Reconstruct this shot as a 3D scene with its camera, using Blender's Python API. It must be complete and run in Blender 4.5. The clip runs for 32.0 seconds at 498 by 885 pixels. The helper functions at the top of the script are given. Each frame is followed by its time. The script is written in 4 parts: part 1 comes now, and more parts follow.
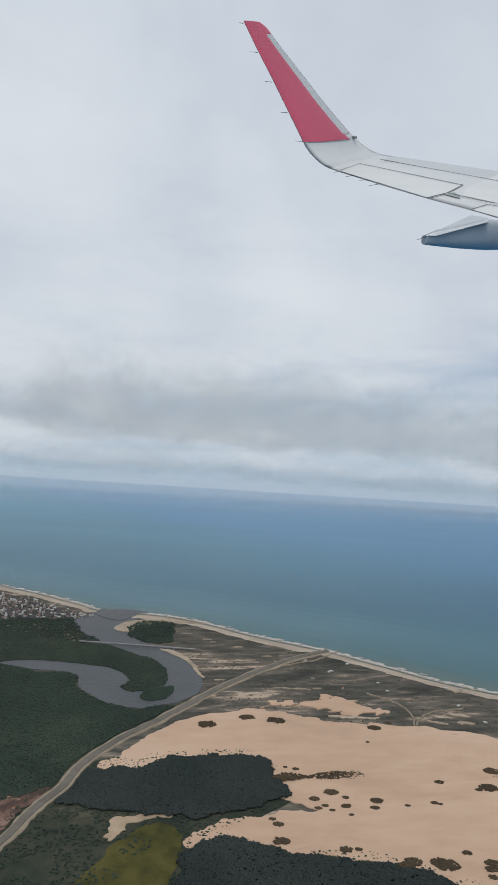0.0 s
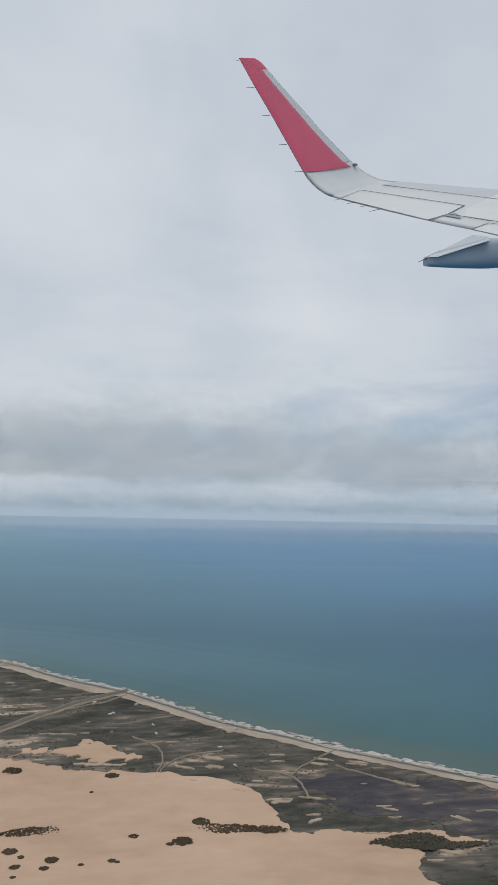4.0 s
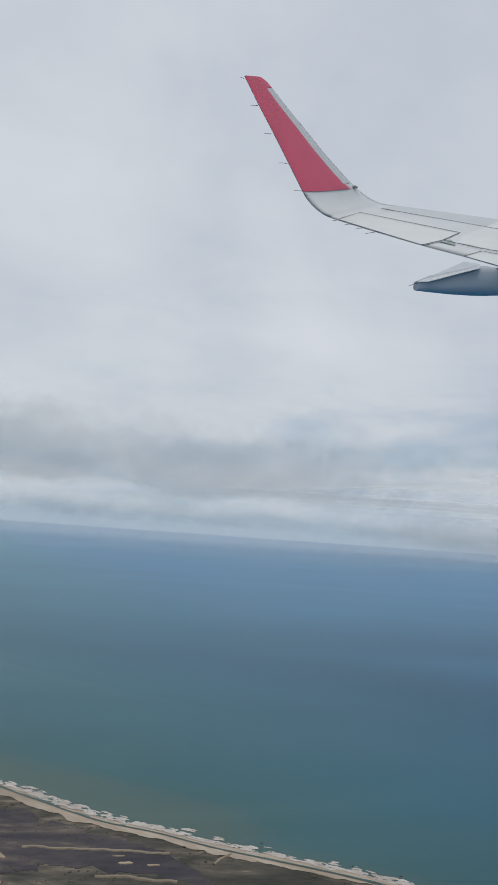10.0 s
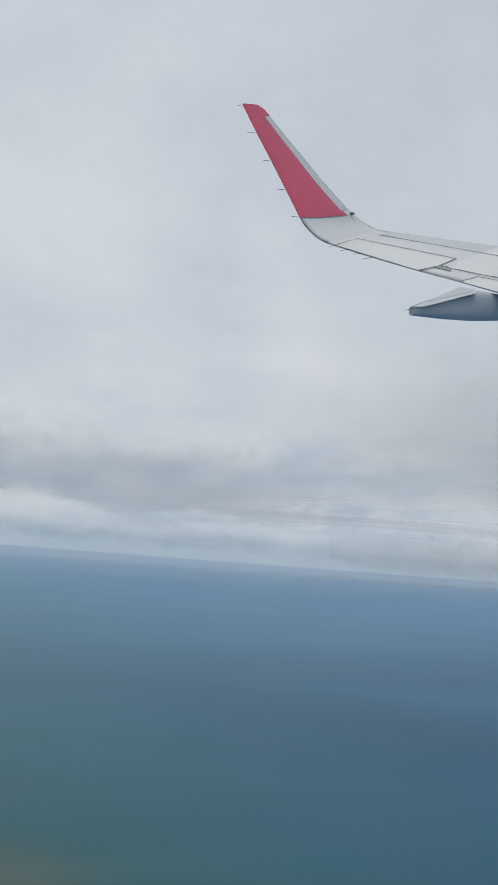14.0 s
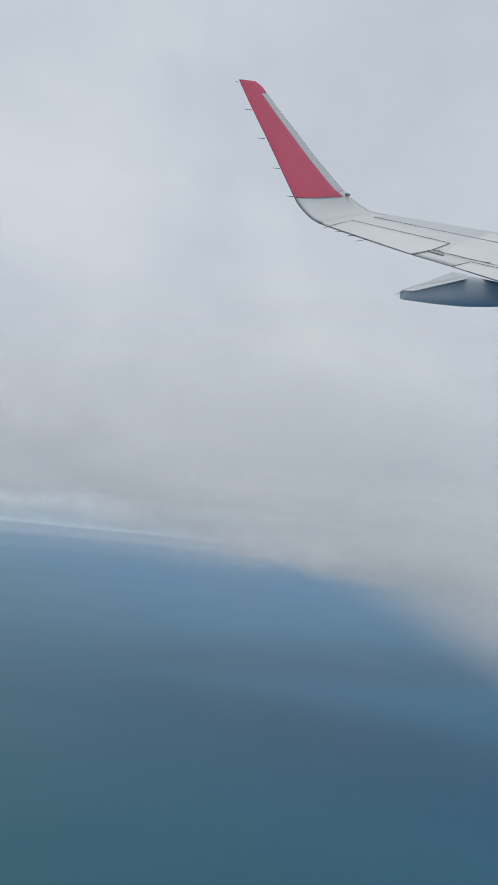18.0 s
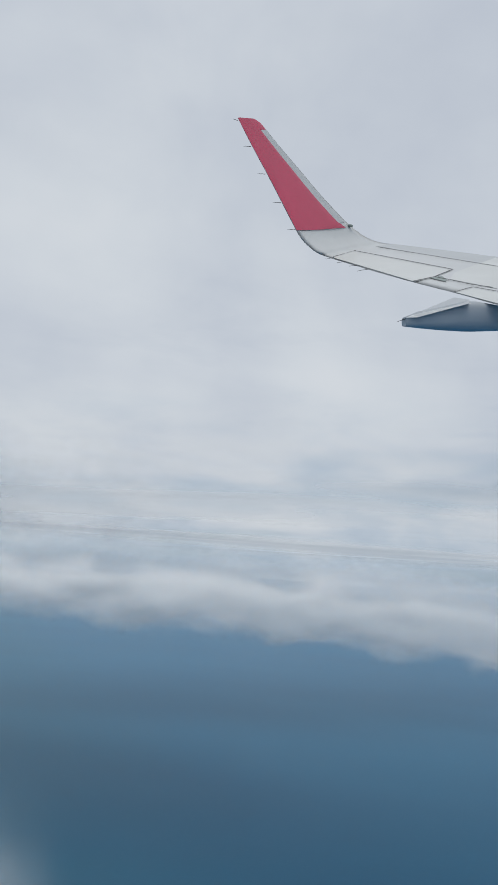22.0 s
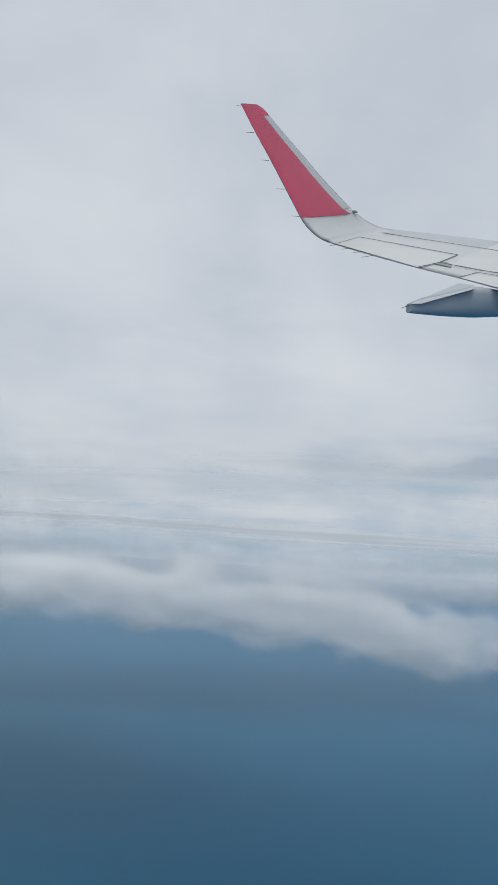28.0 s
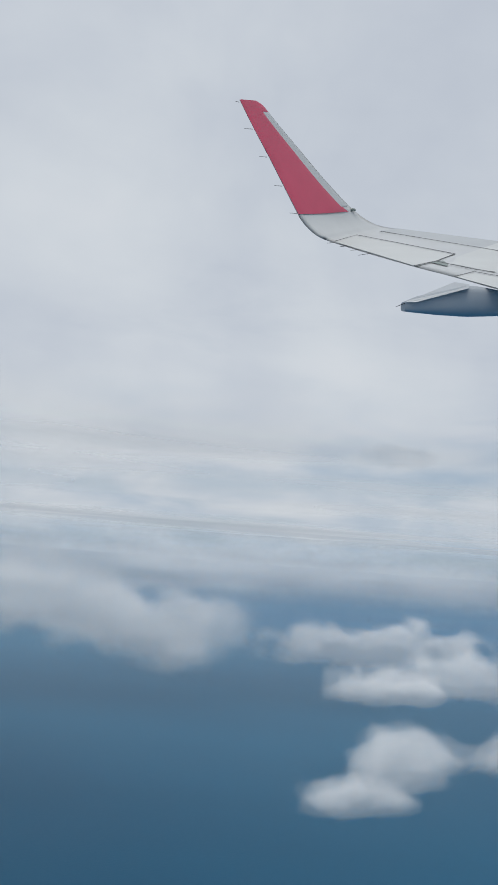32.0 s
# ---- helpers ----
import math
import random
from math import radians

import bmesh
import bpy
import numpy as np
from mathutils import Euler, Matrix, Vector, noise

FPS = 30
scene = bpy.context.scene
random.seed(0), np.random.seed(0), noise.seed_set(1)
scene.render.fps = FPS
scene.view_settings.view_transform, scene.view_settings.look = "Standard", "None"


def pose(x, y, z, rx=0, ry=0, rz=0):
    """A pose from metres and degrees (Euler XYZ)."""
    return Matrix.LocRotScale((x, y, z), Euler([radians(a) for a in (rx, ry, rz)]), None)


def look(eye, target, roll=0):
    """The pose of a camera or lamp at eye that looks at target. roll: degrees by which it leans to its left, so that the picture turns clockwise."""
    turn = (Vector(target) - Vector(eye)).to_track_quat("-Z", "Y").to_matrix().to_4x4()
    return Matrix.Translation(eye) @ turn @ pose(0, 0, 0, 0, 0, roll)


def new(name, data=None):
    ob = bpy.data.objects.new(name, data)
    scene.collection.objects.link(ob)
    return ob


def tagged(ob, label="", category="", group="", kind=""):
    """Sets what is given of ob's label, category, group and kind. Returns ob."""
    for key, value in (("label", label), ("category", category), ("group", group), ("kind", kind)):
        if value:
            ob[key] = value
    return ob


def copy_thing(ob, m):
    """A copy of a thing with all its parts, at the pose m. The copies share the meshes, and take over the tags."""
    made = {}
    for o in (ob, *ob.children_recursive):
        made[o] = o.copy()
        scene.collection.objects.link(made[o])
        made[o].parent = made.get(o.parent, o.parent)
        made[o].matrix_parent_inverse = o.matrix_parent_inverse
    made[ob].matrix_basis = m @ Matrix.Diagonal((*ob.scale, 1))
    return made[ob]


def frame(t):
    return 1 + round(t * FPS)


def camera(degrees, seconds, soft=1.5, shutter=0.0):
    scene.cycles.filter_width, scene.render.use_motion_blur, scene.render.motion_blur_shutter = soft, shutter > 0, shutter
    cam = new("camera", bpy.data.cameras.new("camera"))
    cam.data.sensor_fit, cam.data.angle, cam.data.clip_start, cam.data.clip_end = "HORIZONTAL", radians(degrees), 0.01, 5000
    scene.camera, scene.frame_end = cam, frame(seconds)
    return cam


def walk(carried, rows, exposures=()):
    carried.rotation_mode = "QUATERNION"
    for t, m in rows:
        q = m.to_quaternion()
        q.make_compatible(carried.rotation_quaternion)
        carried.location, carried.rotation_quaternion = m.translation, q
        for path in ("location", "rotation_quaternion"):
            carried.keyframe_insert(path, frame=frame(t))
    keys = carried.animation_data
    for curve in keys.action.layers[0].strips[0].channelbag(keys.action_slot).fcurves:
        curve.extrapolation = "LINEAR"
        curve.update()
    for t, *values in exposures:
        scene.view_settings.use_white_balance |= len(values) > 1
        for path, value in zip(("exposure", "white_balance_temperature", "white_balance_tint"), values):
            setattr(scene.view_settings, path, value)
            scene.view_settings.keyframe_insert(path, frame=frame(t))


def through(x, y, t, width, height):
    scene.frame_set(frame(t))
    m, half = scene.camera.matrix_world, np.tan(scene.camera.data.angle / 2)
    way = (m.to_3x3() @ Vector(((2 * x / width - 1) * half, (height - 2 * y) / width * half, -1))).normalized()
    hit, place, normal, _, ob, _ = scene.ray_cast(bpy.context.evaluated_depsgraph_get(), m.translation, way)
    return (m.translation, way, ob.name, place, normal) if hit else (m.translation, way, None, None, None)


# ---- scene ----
# A coast seen from an aircraft's window. The wing is built at its true size; the coast far below it
# is laid out as a small-scale relief, so that wing and land stand still together along the whole path.
U = 0.24            # metres for one unit of the plan of the coast
SLOPE = (0.1131, 0.1301)      # rise of the land along the plan's two axes
CAP = 0.53          # highest level of the land, in plan units
SEA = 0.43          # level of the open sea, in plan units

# ---- camera ----
cam = camera(34.462, 32.0)
PATH = [
    (0, 0.0000, 0.0000, 0.2400, 20.113, 3.442, 3.602),
    (0.5, 0.0221, -0.0073, 0.2502, 19.962, 3.134, 3.577),
    (1, 0.0443, -0.0160, 0.2568, 19.558, 2.261, 3.048),
    (1.5, 0.0689, -0.0235, 0.2591, 19.183, 3.631, 2.381),
    (2, 0.0943, -0.0287, 0.2590, 18.726, 3.510, 1.985),
    (2.5, 0.1161, -0.0328, 0.2555, 19.145, 5.373, 2.890),
    (3, 0.1392, -0.0360, 0.2505, 18.693, 3.262, 2.146),
    (3.5, 0.1646, -0.0360, 0.2481, 18.166, 5.584, 0.879),
    (5.5, 0.2445, -0.0281, 0.2445, 18.471, 5.261, 2.677),
    (6, 0.2629, -0.0303, 0.2435, 18.351, 6.011, 2.752),
    (6.5, 0.2807, -0.0341, 0.2438, 18.357, 5.669, 3.147),
    (7, 0.2996, -0.0365, 0.2438, 18.425, 5.856, 3.065),
    (7.5, 0.3169, -0.0408, 0.2442, 18.445, 5.502, 2.776),
    (8, 0.3358, -0.0453, 0.2437, 18.868, 5.964, 4.085),
    (8.5, 0.3538, -0.0492, 0.2430, 18.453, 6.820, 3.475),
    (9, 0.3715, -0.0518, 0.2429, 18.664, 6.921, 3.744),
    (9.5, 0.3886, -0.0522, 0.2434, 18.327, 8.040, 3.231),
    (10, 0.4080, -0.0512, 0.2437, 18.288, 6.733, 4.079),
    (10.5, 0.4264, -0.0514, 0.2424, 18.225, 7.537, 3.605),
    (11, 0.4455, -0.0527, 0.2402, 17.636, 7.087, 2.661),
    (11.5, 0.4611, -0.0529, 0.2378, 17.516, 7.046, 2.610),
    (12, 0.4734, -0.0488, 0.2365, 17.869, 5.551, 3.955),
    (12.5, 0.4802, -0.0412, 0.2364, 18.255, 9.677, 4.346),
    (13, 0.4837, -0.0325, 0.2374, 18.004, 8.648, 4.047),
    (13.5, 0.4867, -0.0254, 0.2390, 18.167, 8.538, 4.419),
    (15.5, 0.5055, -0.0132, 0.2467, 17.871, 9.256, 3.809),
    (16, 0.5119, -0.0122, 0.2485, 18.045, 10.107, 4.017),
    (16.5, 0.5194, -0.0114, 0.2504, 18.292, 8.080, 4.390),
    (17, 0.5315, -0.0108, 0.2522, 18.492, 7.217, 4.794),
    (17.5, 0.5612, -0.0100, 0.2541, 18.647, 6.480, 5.380),
    (18, 0.5955, -0.0093, 0.2558, 18.687, 7.218, 5.686),
    (18.5, 0.6306, -0.0086, 0.2575, 17.804, 8.932, 4.266),
    (19, 0.6659, -0.0079, 0.2590, 17.679, 8.176, 4.574),
    (19.5, 0.7011, -0.0072, 0.2605, 17.680, 8.454, 4.909),
    (20, 0.7359, -0.0066, 0.2618, 17.567, 8.289, 4.739),
    (20.5, 0.7681, -0.0059, 0.2630, 17.284, 8.061, 4.456),
    (21, 0.7855, -0.0054, 0.2637, 17.122, 7.370, 4.255),
    (21.5, 0.7929, -0.0048, 0.2638, 17.221, 7.971, 4.734),
    (22, 0.7987, -0.0043, 0.2639, 16.985, 9.521, 4.109),
    (22.5, 0.8042, -0.0038, 0.2639, 16.927, 9.423, 3.954),
    (23, 0.8097, -0.0033, 0.2640, 17.204, 8.514, 4.875),
    (23.5, 0.8151, -0.0029, 0.2640, 17.331, 7.169, 5.257),
    (24, 0.8206, -0.0024, 0.2641, 17.191, 7.482, 4.742),
    (24.5, 0.8260, -0.0019, 0.2642, 17.012, 7.715, 4.389),
    (26.5, 0.8444, 0.0026, 0.2649, 16.461, 8.401, 3.963),
    (27, 0.8498, 0.0031, 0.2650, 16.659, 9.078, 4.075),
    (27.5, 0.8554, 0.0034, 0.2650, 16.602, 8.880, 4.324),
    (28, 0.8612, 0.0037, 0.2651, 16.432, 8.678, 3.831),
    (28.5, 0.8675, 0.0040, 0.2651, 16.725, 8.892, 4.457),
    (29, 0.8770, 0.0042, 0.2652, 17.171, 8.401, 5.315),
    (29.5, 0.8901, 0.0045, 0.2652, 17.213, 7.905, 5.320),
    (30, 0.9041, 0.0046, 0.2652, 16.374, 9.077, 4.153),
    (30.5, 0.9183, 0.0048, 0.2653, 16.524, 8.265, 4.629),
    (31, 0.9325, 0.0049, 0.2653, 16.352, 8.441, 4.476),
    (31.5, 0.9468, 0.0050, 0.2653, 16.241, 8.402, 4.141),
    (32, 0.9611, 0.0051, 0.2653, 16.411, 8.527, 4.512),
]


def aim(x, y, z, yaw, pitch, roll):
    a, b = radians(yaw), radians(pitch)
    way = Vector((math.sin(a) * math.cos(b), math.cos(a) * math.cos(b), math.sin(b)))
    return look((x, y, z), Vector((x, y, z)) + way, roll)


walk(cam, [(t, aim(*row)) for t, *row in PATH], [(0, 0.12), (3, 0.04), (6, 0.0), (32, 0.0)])

# ---- world and sun ----
world = bpy.data.worlds.new("overcast_sky")
scene.world = world
world.use_nodes = True
wn, wl = world.node_tree.nodes, world.node_tree.links
wn.clear()


def node(tree, kind, **values):
    n = tree.nodes.new(kind)
    for key, value in values.items():
        n.inputs[key].default_value = value
    return n


def ramp(tree, stops, source=None, mode="LINEAR"):
    n = tree.nodes.new("ShaderNodeValToRGB")
    n.color_ramp.interpolation = mode
    while len(n.color_ramp.elements) < len(stops):
        n.color_ramp.elements.new(0.5)
    for e, (p, c) in zip(n.color_ramp.elements, stops):
        e.position, e.color = p, (*c, 1) if len(c) == 3 else c
    if source is not None:
        tree.links.new(source, n.inputs[0])
    return n


def maths(tree, op, a, b=None, c=None):
    n = tree.nodes.new("ShaderNodeMath")
    n.operation = op
    for k, v in enumerate((a, b, c)):
        if v is None:
            continue
        if isinstance(v, (int, float)):
            n.inputs[k].default_value = v
        else:
            tree.links.new(v, n.inputs[k])
    return n.outputs[0]


def blend(tree, fac, a, b, mode="MIX"):
    n = tree.nodes.new("ShaderNodeMix")
    n.data_type, n.blend_type = "RGBA", mode
    for k, v in ((0, fac), (6, a), (7, b)):
        if isinstance(v, (int, float)):
            n.inputs[k].default_value = v
        elif isinstance(v, tuple):
            n.inputs[k].default_value = (*v, 1)
        else:
            tree.links.new(v, n.inputs[k])
    return n.outputs[2]


def sky_world():
    t = world.node_tree
    sky = t.nodes.new("ShaderNodeTexSky")
    sky.sky_type, sky.sun_disc = "NISHITA", False
    sky.sun_elevation, sky.sun_rotation = radians(55), radians(200)
    dim = blend(t, 1.0, sky.outputs[0], (0.066, 0.071, 0.078), "MULTIPLY")
    at = t.nodes.new("ShaderNodeTexCoord").outputs["Generated"]
    part = t.nodes.new("ShaderNodeSeparateXYZ")
    t.links.new(at, part.inputs[0])
    x, y, z = part.outputs
    high = maths(t, "MAXIMUM", z, 0.0)
    up = maths(t, "ADD", high, 0.06)
    flat = t.nodes.new("ShaderNodeCombineXYZ")          # the cloud deck, seen from below
    t.links.new(maths(t, "DIVIDE", x, up), flat.inputs[0])
    t.links.new(maths(t, "DIVIDE", y, up), flat.inputs[1])

    def field(vec, scale, detail, rough, warp=0.0):
        n = node(t, "ShaderNodeTexNoise", Scale=scale, Detail=detail, Roughness=rough, Distortion=warp)
        t.links.new(vec, n.inputs["Vector"])
        return n.outputs[0]

    big = field(flat.outputs[0], 0.33, 6.0, 0.52, 0.3)
    soft = field(at, 3.2, 5.0, 0.5, 0.2)
    both = maths(t, "ADD", maths(t, "MULTIPLY", big, 0.5), maths(t, "MULTIPLY", soft, 0.5))
    deck = ramp(t, [(0.32, (0.46, 0.50, 0.58)), (0.45, (0.53, 0.57, 0.635)), (0.56, (0.61, 0.645, 0.69)), (0.68, (0.68, 0.70, 0.73))], both)
    # far cloud, drawn out towards the horizon, with openings to the blue
    wide = t.nodes.new("ShaderNodeMapping")
    wide.inputs["Scale"].default_value = (1.0, 1.0, 3.4)
    t.links.new(at, wide.inputs[0])
    rows = field(wide.outputs[0], 4.6, 6.0, 0.56, 0.3)
    far = ramp(t, [(0.36, (0.35, 0.43, 0.53)), (0.48, (0.43, 0.50, 0.58)), (0.58, (0.54, 0.58, 0.63)), (0.66, (0.60, 0.63, 0.66))], rows)
    band = ramp(t, [(0.0, (0.9, 0.9, 0.9)), (0.10, (0.75, 0.75, 0.75)), (0.24, (0, 0, 0))], high)
    col = blend(t, band.outputs[0], deck.outputs[0], far.outputs[0])
    gaps = ramp(t, [(0.36, (1, 1, 1)), (0.50, (0, 0, 0))], maths(t, "ADD", maths(t, "MULTIPLY", big, 0.6), maths(t, "MULTIPLY", rows, 0.4)))
    low = ramp(t, [(0.0, (0.5, 0.5, 0.5)), (0.12, (0.6, 0.6, 0.6)), (0.22, (0.25, 0.25, 0.25)), (0.4, (0.05, 0.05, 0.05))], high)
    col = blend(t, maths(t, "MULTIPLY", maths(t, "MULTIPLY", gaps.outputs[0], low.outputs[0]), 0.8), col, dim)
    # thin bright-blue air right above the sea
    air = ramp(t, [(0.0, (0.9, 0.9, 0.9)), (0.016, (0.7, 0.7, 0.7)), (0.035, (0.25, 0.25, 0.25)), (0.06, (0, 0, 0))], high)
    col = blend(t, air.outputs[0], col, (0.31, 0.40, 0.49))
    col = blend(t, 1.0, col, (1.0, 1.015, 1.025), "MULTIPLY")
    back = t.nodes.new("ShaderNodeBackground")
    t.links.new(col, back.inputs[0])
    back.inputs[1].default_value = 1.0
    out = t.nodes.new("ShaderNodeOutputWorld")
    t.links.new(back.outputs[0], out.inputs[0])


sky_world()
sun = new("sun", bpy.data.lights.new("sun", "SUN"))
sun.data.energy, sun.data.angle, sun.data.color = 1.55, radians(35), (1.0, 0.96, 0.9)
sun.matrix_world = look((-10, -25, 40), (0, 0, 0))


# ---- materials ----
def material(name, rough=0.7, metal=0.0, spec=0.5):
    m = bpy.data.materials.new(name)
    m.use_nodes = True
    b = m.node_tree.nodes["Principled BSDF"]
    b.inputs["Roughness"].default_value, b.inputs["Metallic"].default_value = rough, metal
    b.inputs["Specular IOR Level"].default_value = spec
    return m, m.node_tree, b


def place(t, scale=(1, 1, 1), turn=0.0):
    """Object coordinates, stretched and turned."""
    at = t.nodes.new("ShaderNodeTexCoord").outputs["Object"]
    first, then = t.nodes.new("ShaderNodeMapping"), t.nodes.new("ShaderNodeMapping")
    first.inputs["Rotation"].default_value, then.inputs["Scale"].default_value = (0, 0, turn), scale
    t.links.new(at, first.inputs[0])
    t.links.new(first.outputs[0], then.inputs[0])
    return then.outputs[0]


def noise_at(t, vec, scale, detail=6.0, rough=0.55, warp=0.0):
    n = node(t, "ShaderNodeTexNoise", Scale=scale, Detail=detail, Roughness=rough, Distortion=warp)
    t.links.new(vec, n.inputs["Vector"])
    return n.outputs[0]


def bump(t, b, height, strength, distance):
    n = node(t, "ShaderNodeBump", Strength=strength, Distance=distance)
    t.links.new(height, n.inputs["Height"])
    t.links.new(n.outputs[0], b.inputs["Normal"])


def earth(name, stops, scale, stretch=(1, 1, 1), turn=0.0, rough=0.95, fine=6.0, relief=0.0004):
    """Ground cover: two scales of noise through a ramp of true surface colours."""
    m, t, b = material(name, rough, 0, 0.15)
    v = place(t, stretch, turn)
    a, c = noise_at(t, v, scale, 8, 0.62, 0.6), noise_at(t, v, scale * fine, 5, 0.6)
    mix = maths(t, "ADD", maths(t, "MULTIPLY", a, 0.68), maths(t, "MULTIPLY", c, 0.32))
    t.links.new(ramp(t, stops, mix).outputs[0], b.inputs["Base Color"])
    bump(t, b, c, 0.5, relief)
    return m


SHORE_TURN = radians(47.8)      # direction of the coast in the plan
WIND_TURN = radians(20)         # direction in which the wind drew out sand and scrub
SAND = earth("dune_sand", [(0.3, (0.34, 0.235, 0.165)), (0.5, (0.42, 0.295, 0.21)), (0.7, (0.47, 0.345, 0.255))], 9, (1, 2.2, 1), WIND_TURN, relief=0.0006)
BEACH = earth("beach_sand", [(0.3, (0.22, 0.18, 0.14)), (0.5, (0.31, 0.26, 0.21)), (0.7, (0.40, 0.35, 0.29))], 20, (1, 5, 1), SHORE_TURN)
SCRUB = earth("coastal_scrub", [(0.36, (0.032, 0.034, 0.030)), (0.45, (0.055, 0.054, 0.046)), (0.51, (0.085, 0.078, 0.066)), (0.555, (0.120, 0.104, 0.086)), (0.59, (0.20, 0.165, 0.13)), (0.63, (0.36, 0.29, 0.225))], 15, (1, 3.6, 1), WIND_TURN, fine=4.0, relief=0.0008)
HEATH = earth("dark_heath", [(0.36, (0.036, 0.035, 0.044)), (0.48, (0.052, 0.049, 0.057)), (0.57, (0.080, 0.071, 0.070)), (0.66, (0.16, 0.135, 0.11))], 13, (1, 3, 1), WIND_TURN, fine=6)
GREEN = earth("green_floor", [(0.36, (0.014, 0.021, 0.016)), (0.48, (0.026, 0.033, 0.024)), (0.60, (0.046, 0.048, 0.034)), (0.70, (0.11, 0.095, 0.07))], 18, fine=7, relief=0.0008)
LAWN_MAT = earth("wet_meadow", [(0.36, (0.018, 0.022, 0.009)), (0.46, (0.045, 0.044, 0.013)), (0.54, (0.068, 0.062, 0.018)), (0.66, (0.095, 0.078, 0.032))], 18)
BARE_MAT = earth("bare_soil", [(0.3, (0.16, 0.12, 0.08)), (0.5, (0.30, 0.23, 0.16)), (0.7, (0.42, 0.33, 0.24))], 30)
ASPHALT = earth("worn_asphalt", [(0.3, (0.085, 0.078, 0.068)), (0.7, (0.16, 0.145, 0.125))], 60)
TRACK_MAT = earth("sandy_track", [(0.3, (0.15, 0.125, 0.095)), (0.7, (0.28, 0.235, 0.18))], 50)
FOAM = earth("sea_foam", [(0.35, (0.30, 0.27, 0.245)), (0.65, (0.52, 0.49, 0.46))], 60)


def water(name, deep, shoal, rough, scale, spec=0.5):
    m, t, b = material(name, rough, 0, spec)
    v = place(t, (1, 1.8, 1), SHORE_TURN)
    a = noise_at(t, v, scale, 6, 0.55, 0.4)
    t.links.new(ramp(t, [(0.3, deep), (0.7, shoal)], a).outputs[0], b.inputs["Base Color"])
    b.inputs["IOR"].default_value = 1.33
    bump(t, b, noise_at(t, v, 260, 4, 0.6), 0.25, 0.001)
    return m


def sea_water():
    """Murky and green over the shoals, blue farther out, with the horizon's paling painted in; streaked by wind."""
    m, t, b = material("sea_water", 0.3, 0, 0.07)
    b.inputs["IOR"].default_value = 1.33
    v = place(t, (1, 2.4, 1), WIND_TURN)
    at = place(t, (1, 1, 1), 0.0)
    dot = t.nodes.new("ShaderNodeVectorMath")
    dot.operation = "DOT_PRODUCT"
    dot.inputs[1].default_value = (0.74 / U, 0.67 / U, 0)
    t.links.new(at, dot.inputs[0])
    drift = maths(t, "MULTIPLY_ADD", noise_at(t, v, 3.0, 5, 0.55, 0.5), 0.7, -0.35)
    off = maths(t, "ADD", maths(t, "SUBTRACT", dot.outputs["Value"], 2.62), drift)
    # last two stops paint far haze and sky sheen into the water colour
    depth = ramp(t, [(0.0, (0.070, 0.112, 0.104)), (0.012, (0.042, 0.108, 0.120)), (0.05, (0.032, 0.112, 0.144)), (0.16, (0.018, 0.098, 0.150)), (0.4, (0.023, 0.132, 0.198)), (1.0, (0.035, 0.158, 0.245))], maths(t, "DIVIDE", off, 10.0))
    gust = ramp(t, [(0.35, (0.90, 0.92, 0.94)), (0.65, (1.05, 1.05, 1.05))], noise_at(t, v, 1.3, 4, 0.5, 0.3))
    axis = t.nodes.new("ShaderNodeSeparateXYZ")          # the bottom falls away farther along the coast
    t.links.new(at, axis.inputs[0])
    deep = ramp(t, [(0.55, (1.0, 1.0, 1.0)), (1.0, (0.82, 0.94, 1.13))], axis.outputs[0])
    tone = blend(t, 1.0, depth.outputs[0], deep.outputs[0], "MULTIPLY")
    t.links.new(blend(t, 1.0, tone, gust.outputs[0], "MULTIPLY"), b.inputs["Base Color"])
    bump(t, b, noise_at(t, v, 300, 4, 0.6), 0.08, 0.0004)
    return m


SEA_MAT = sea_water()
LAGOON_MAT = water("lagoon_water", (0.055, 0.062, 0.070), (0.080, 0.085, 0.090), 0.35, 8, 0.2)


def leaves(name, dark, light):
    m, t, b = material(name, 0.9, 0, 0.1)
    r = t.nodes.new("ShaderNodeNewGeometry").outputs["Random Per Island"]
    n = noise_at(t, place(t), 400, 3)
    big = noise_at(t, place(t), 16, 4, 0.55, 0.3)
    f = maths(t, "ADD", maths(t, "ADD", maths(t, "MULTIPLY", r, 0.22), maths(t, "MULTIPLY", n, 0.2)), maths(t, "MULTIPLY_ADD", big, 1.4, -0.42))
    t.links.new(ramp(t, [(0.2, dark), (0.85, light)], f).outputs[0], b.inputs["Base Color"])
    return m


WOOD_LEAF = leaves("wood_foliage", (0.020, 0.027, 0.027), (0.036, 0.043, 0.040))
MANGROVE_LEAF = leaves("mangrove_foliage", (0.023, 0.034, 0.029), (0.042, 0.058, 0.043))
SCRUB_LEAF = leaves("scrub_foliage", (0.045, 0.042, 0.031), (0.09, 0.08, 0.058))
BUSH_LEAF = leaves("dune_bush_foliage", (0.042, 0.033, 0.022), (0.085, 0.062, 0.040))


# ---- coast: plan and helpers ----
def ground_z(u, v):
    return max(-1.2, min(SLOPE[0] * u + SLOPE[1] * v, CAP))


def on_ground(u, v, lift=0.0):
    return Vector((u * U, v * U, (ground_z(u, v) + lift) * U))


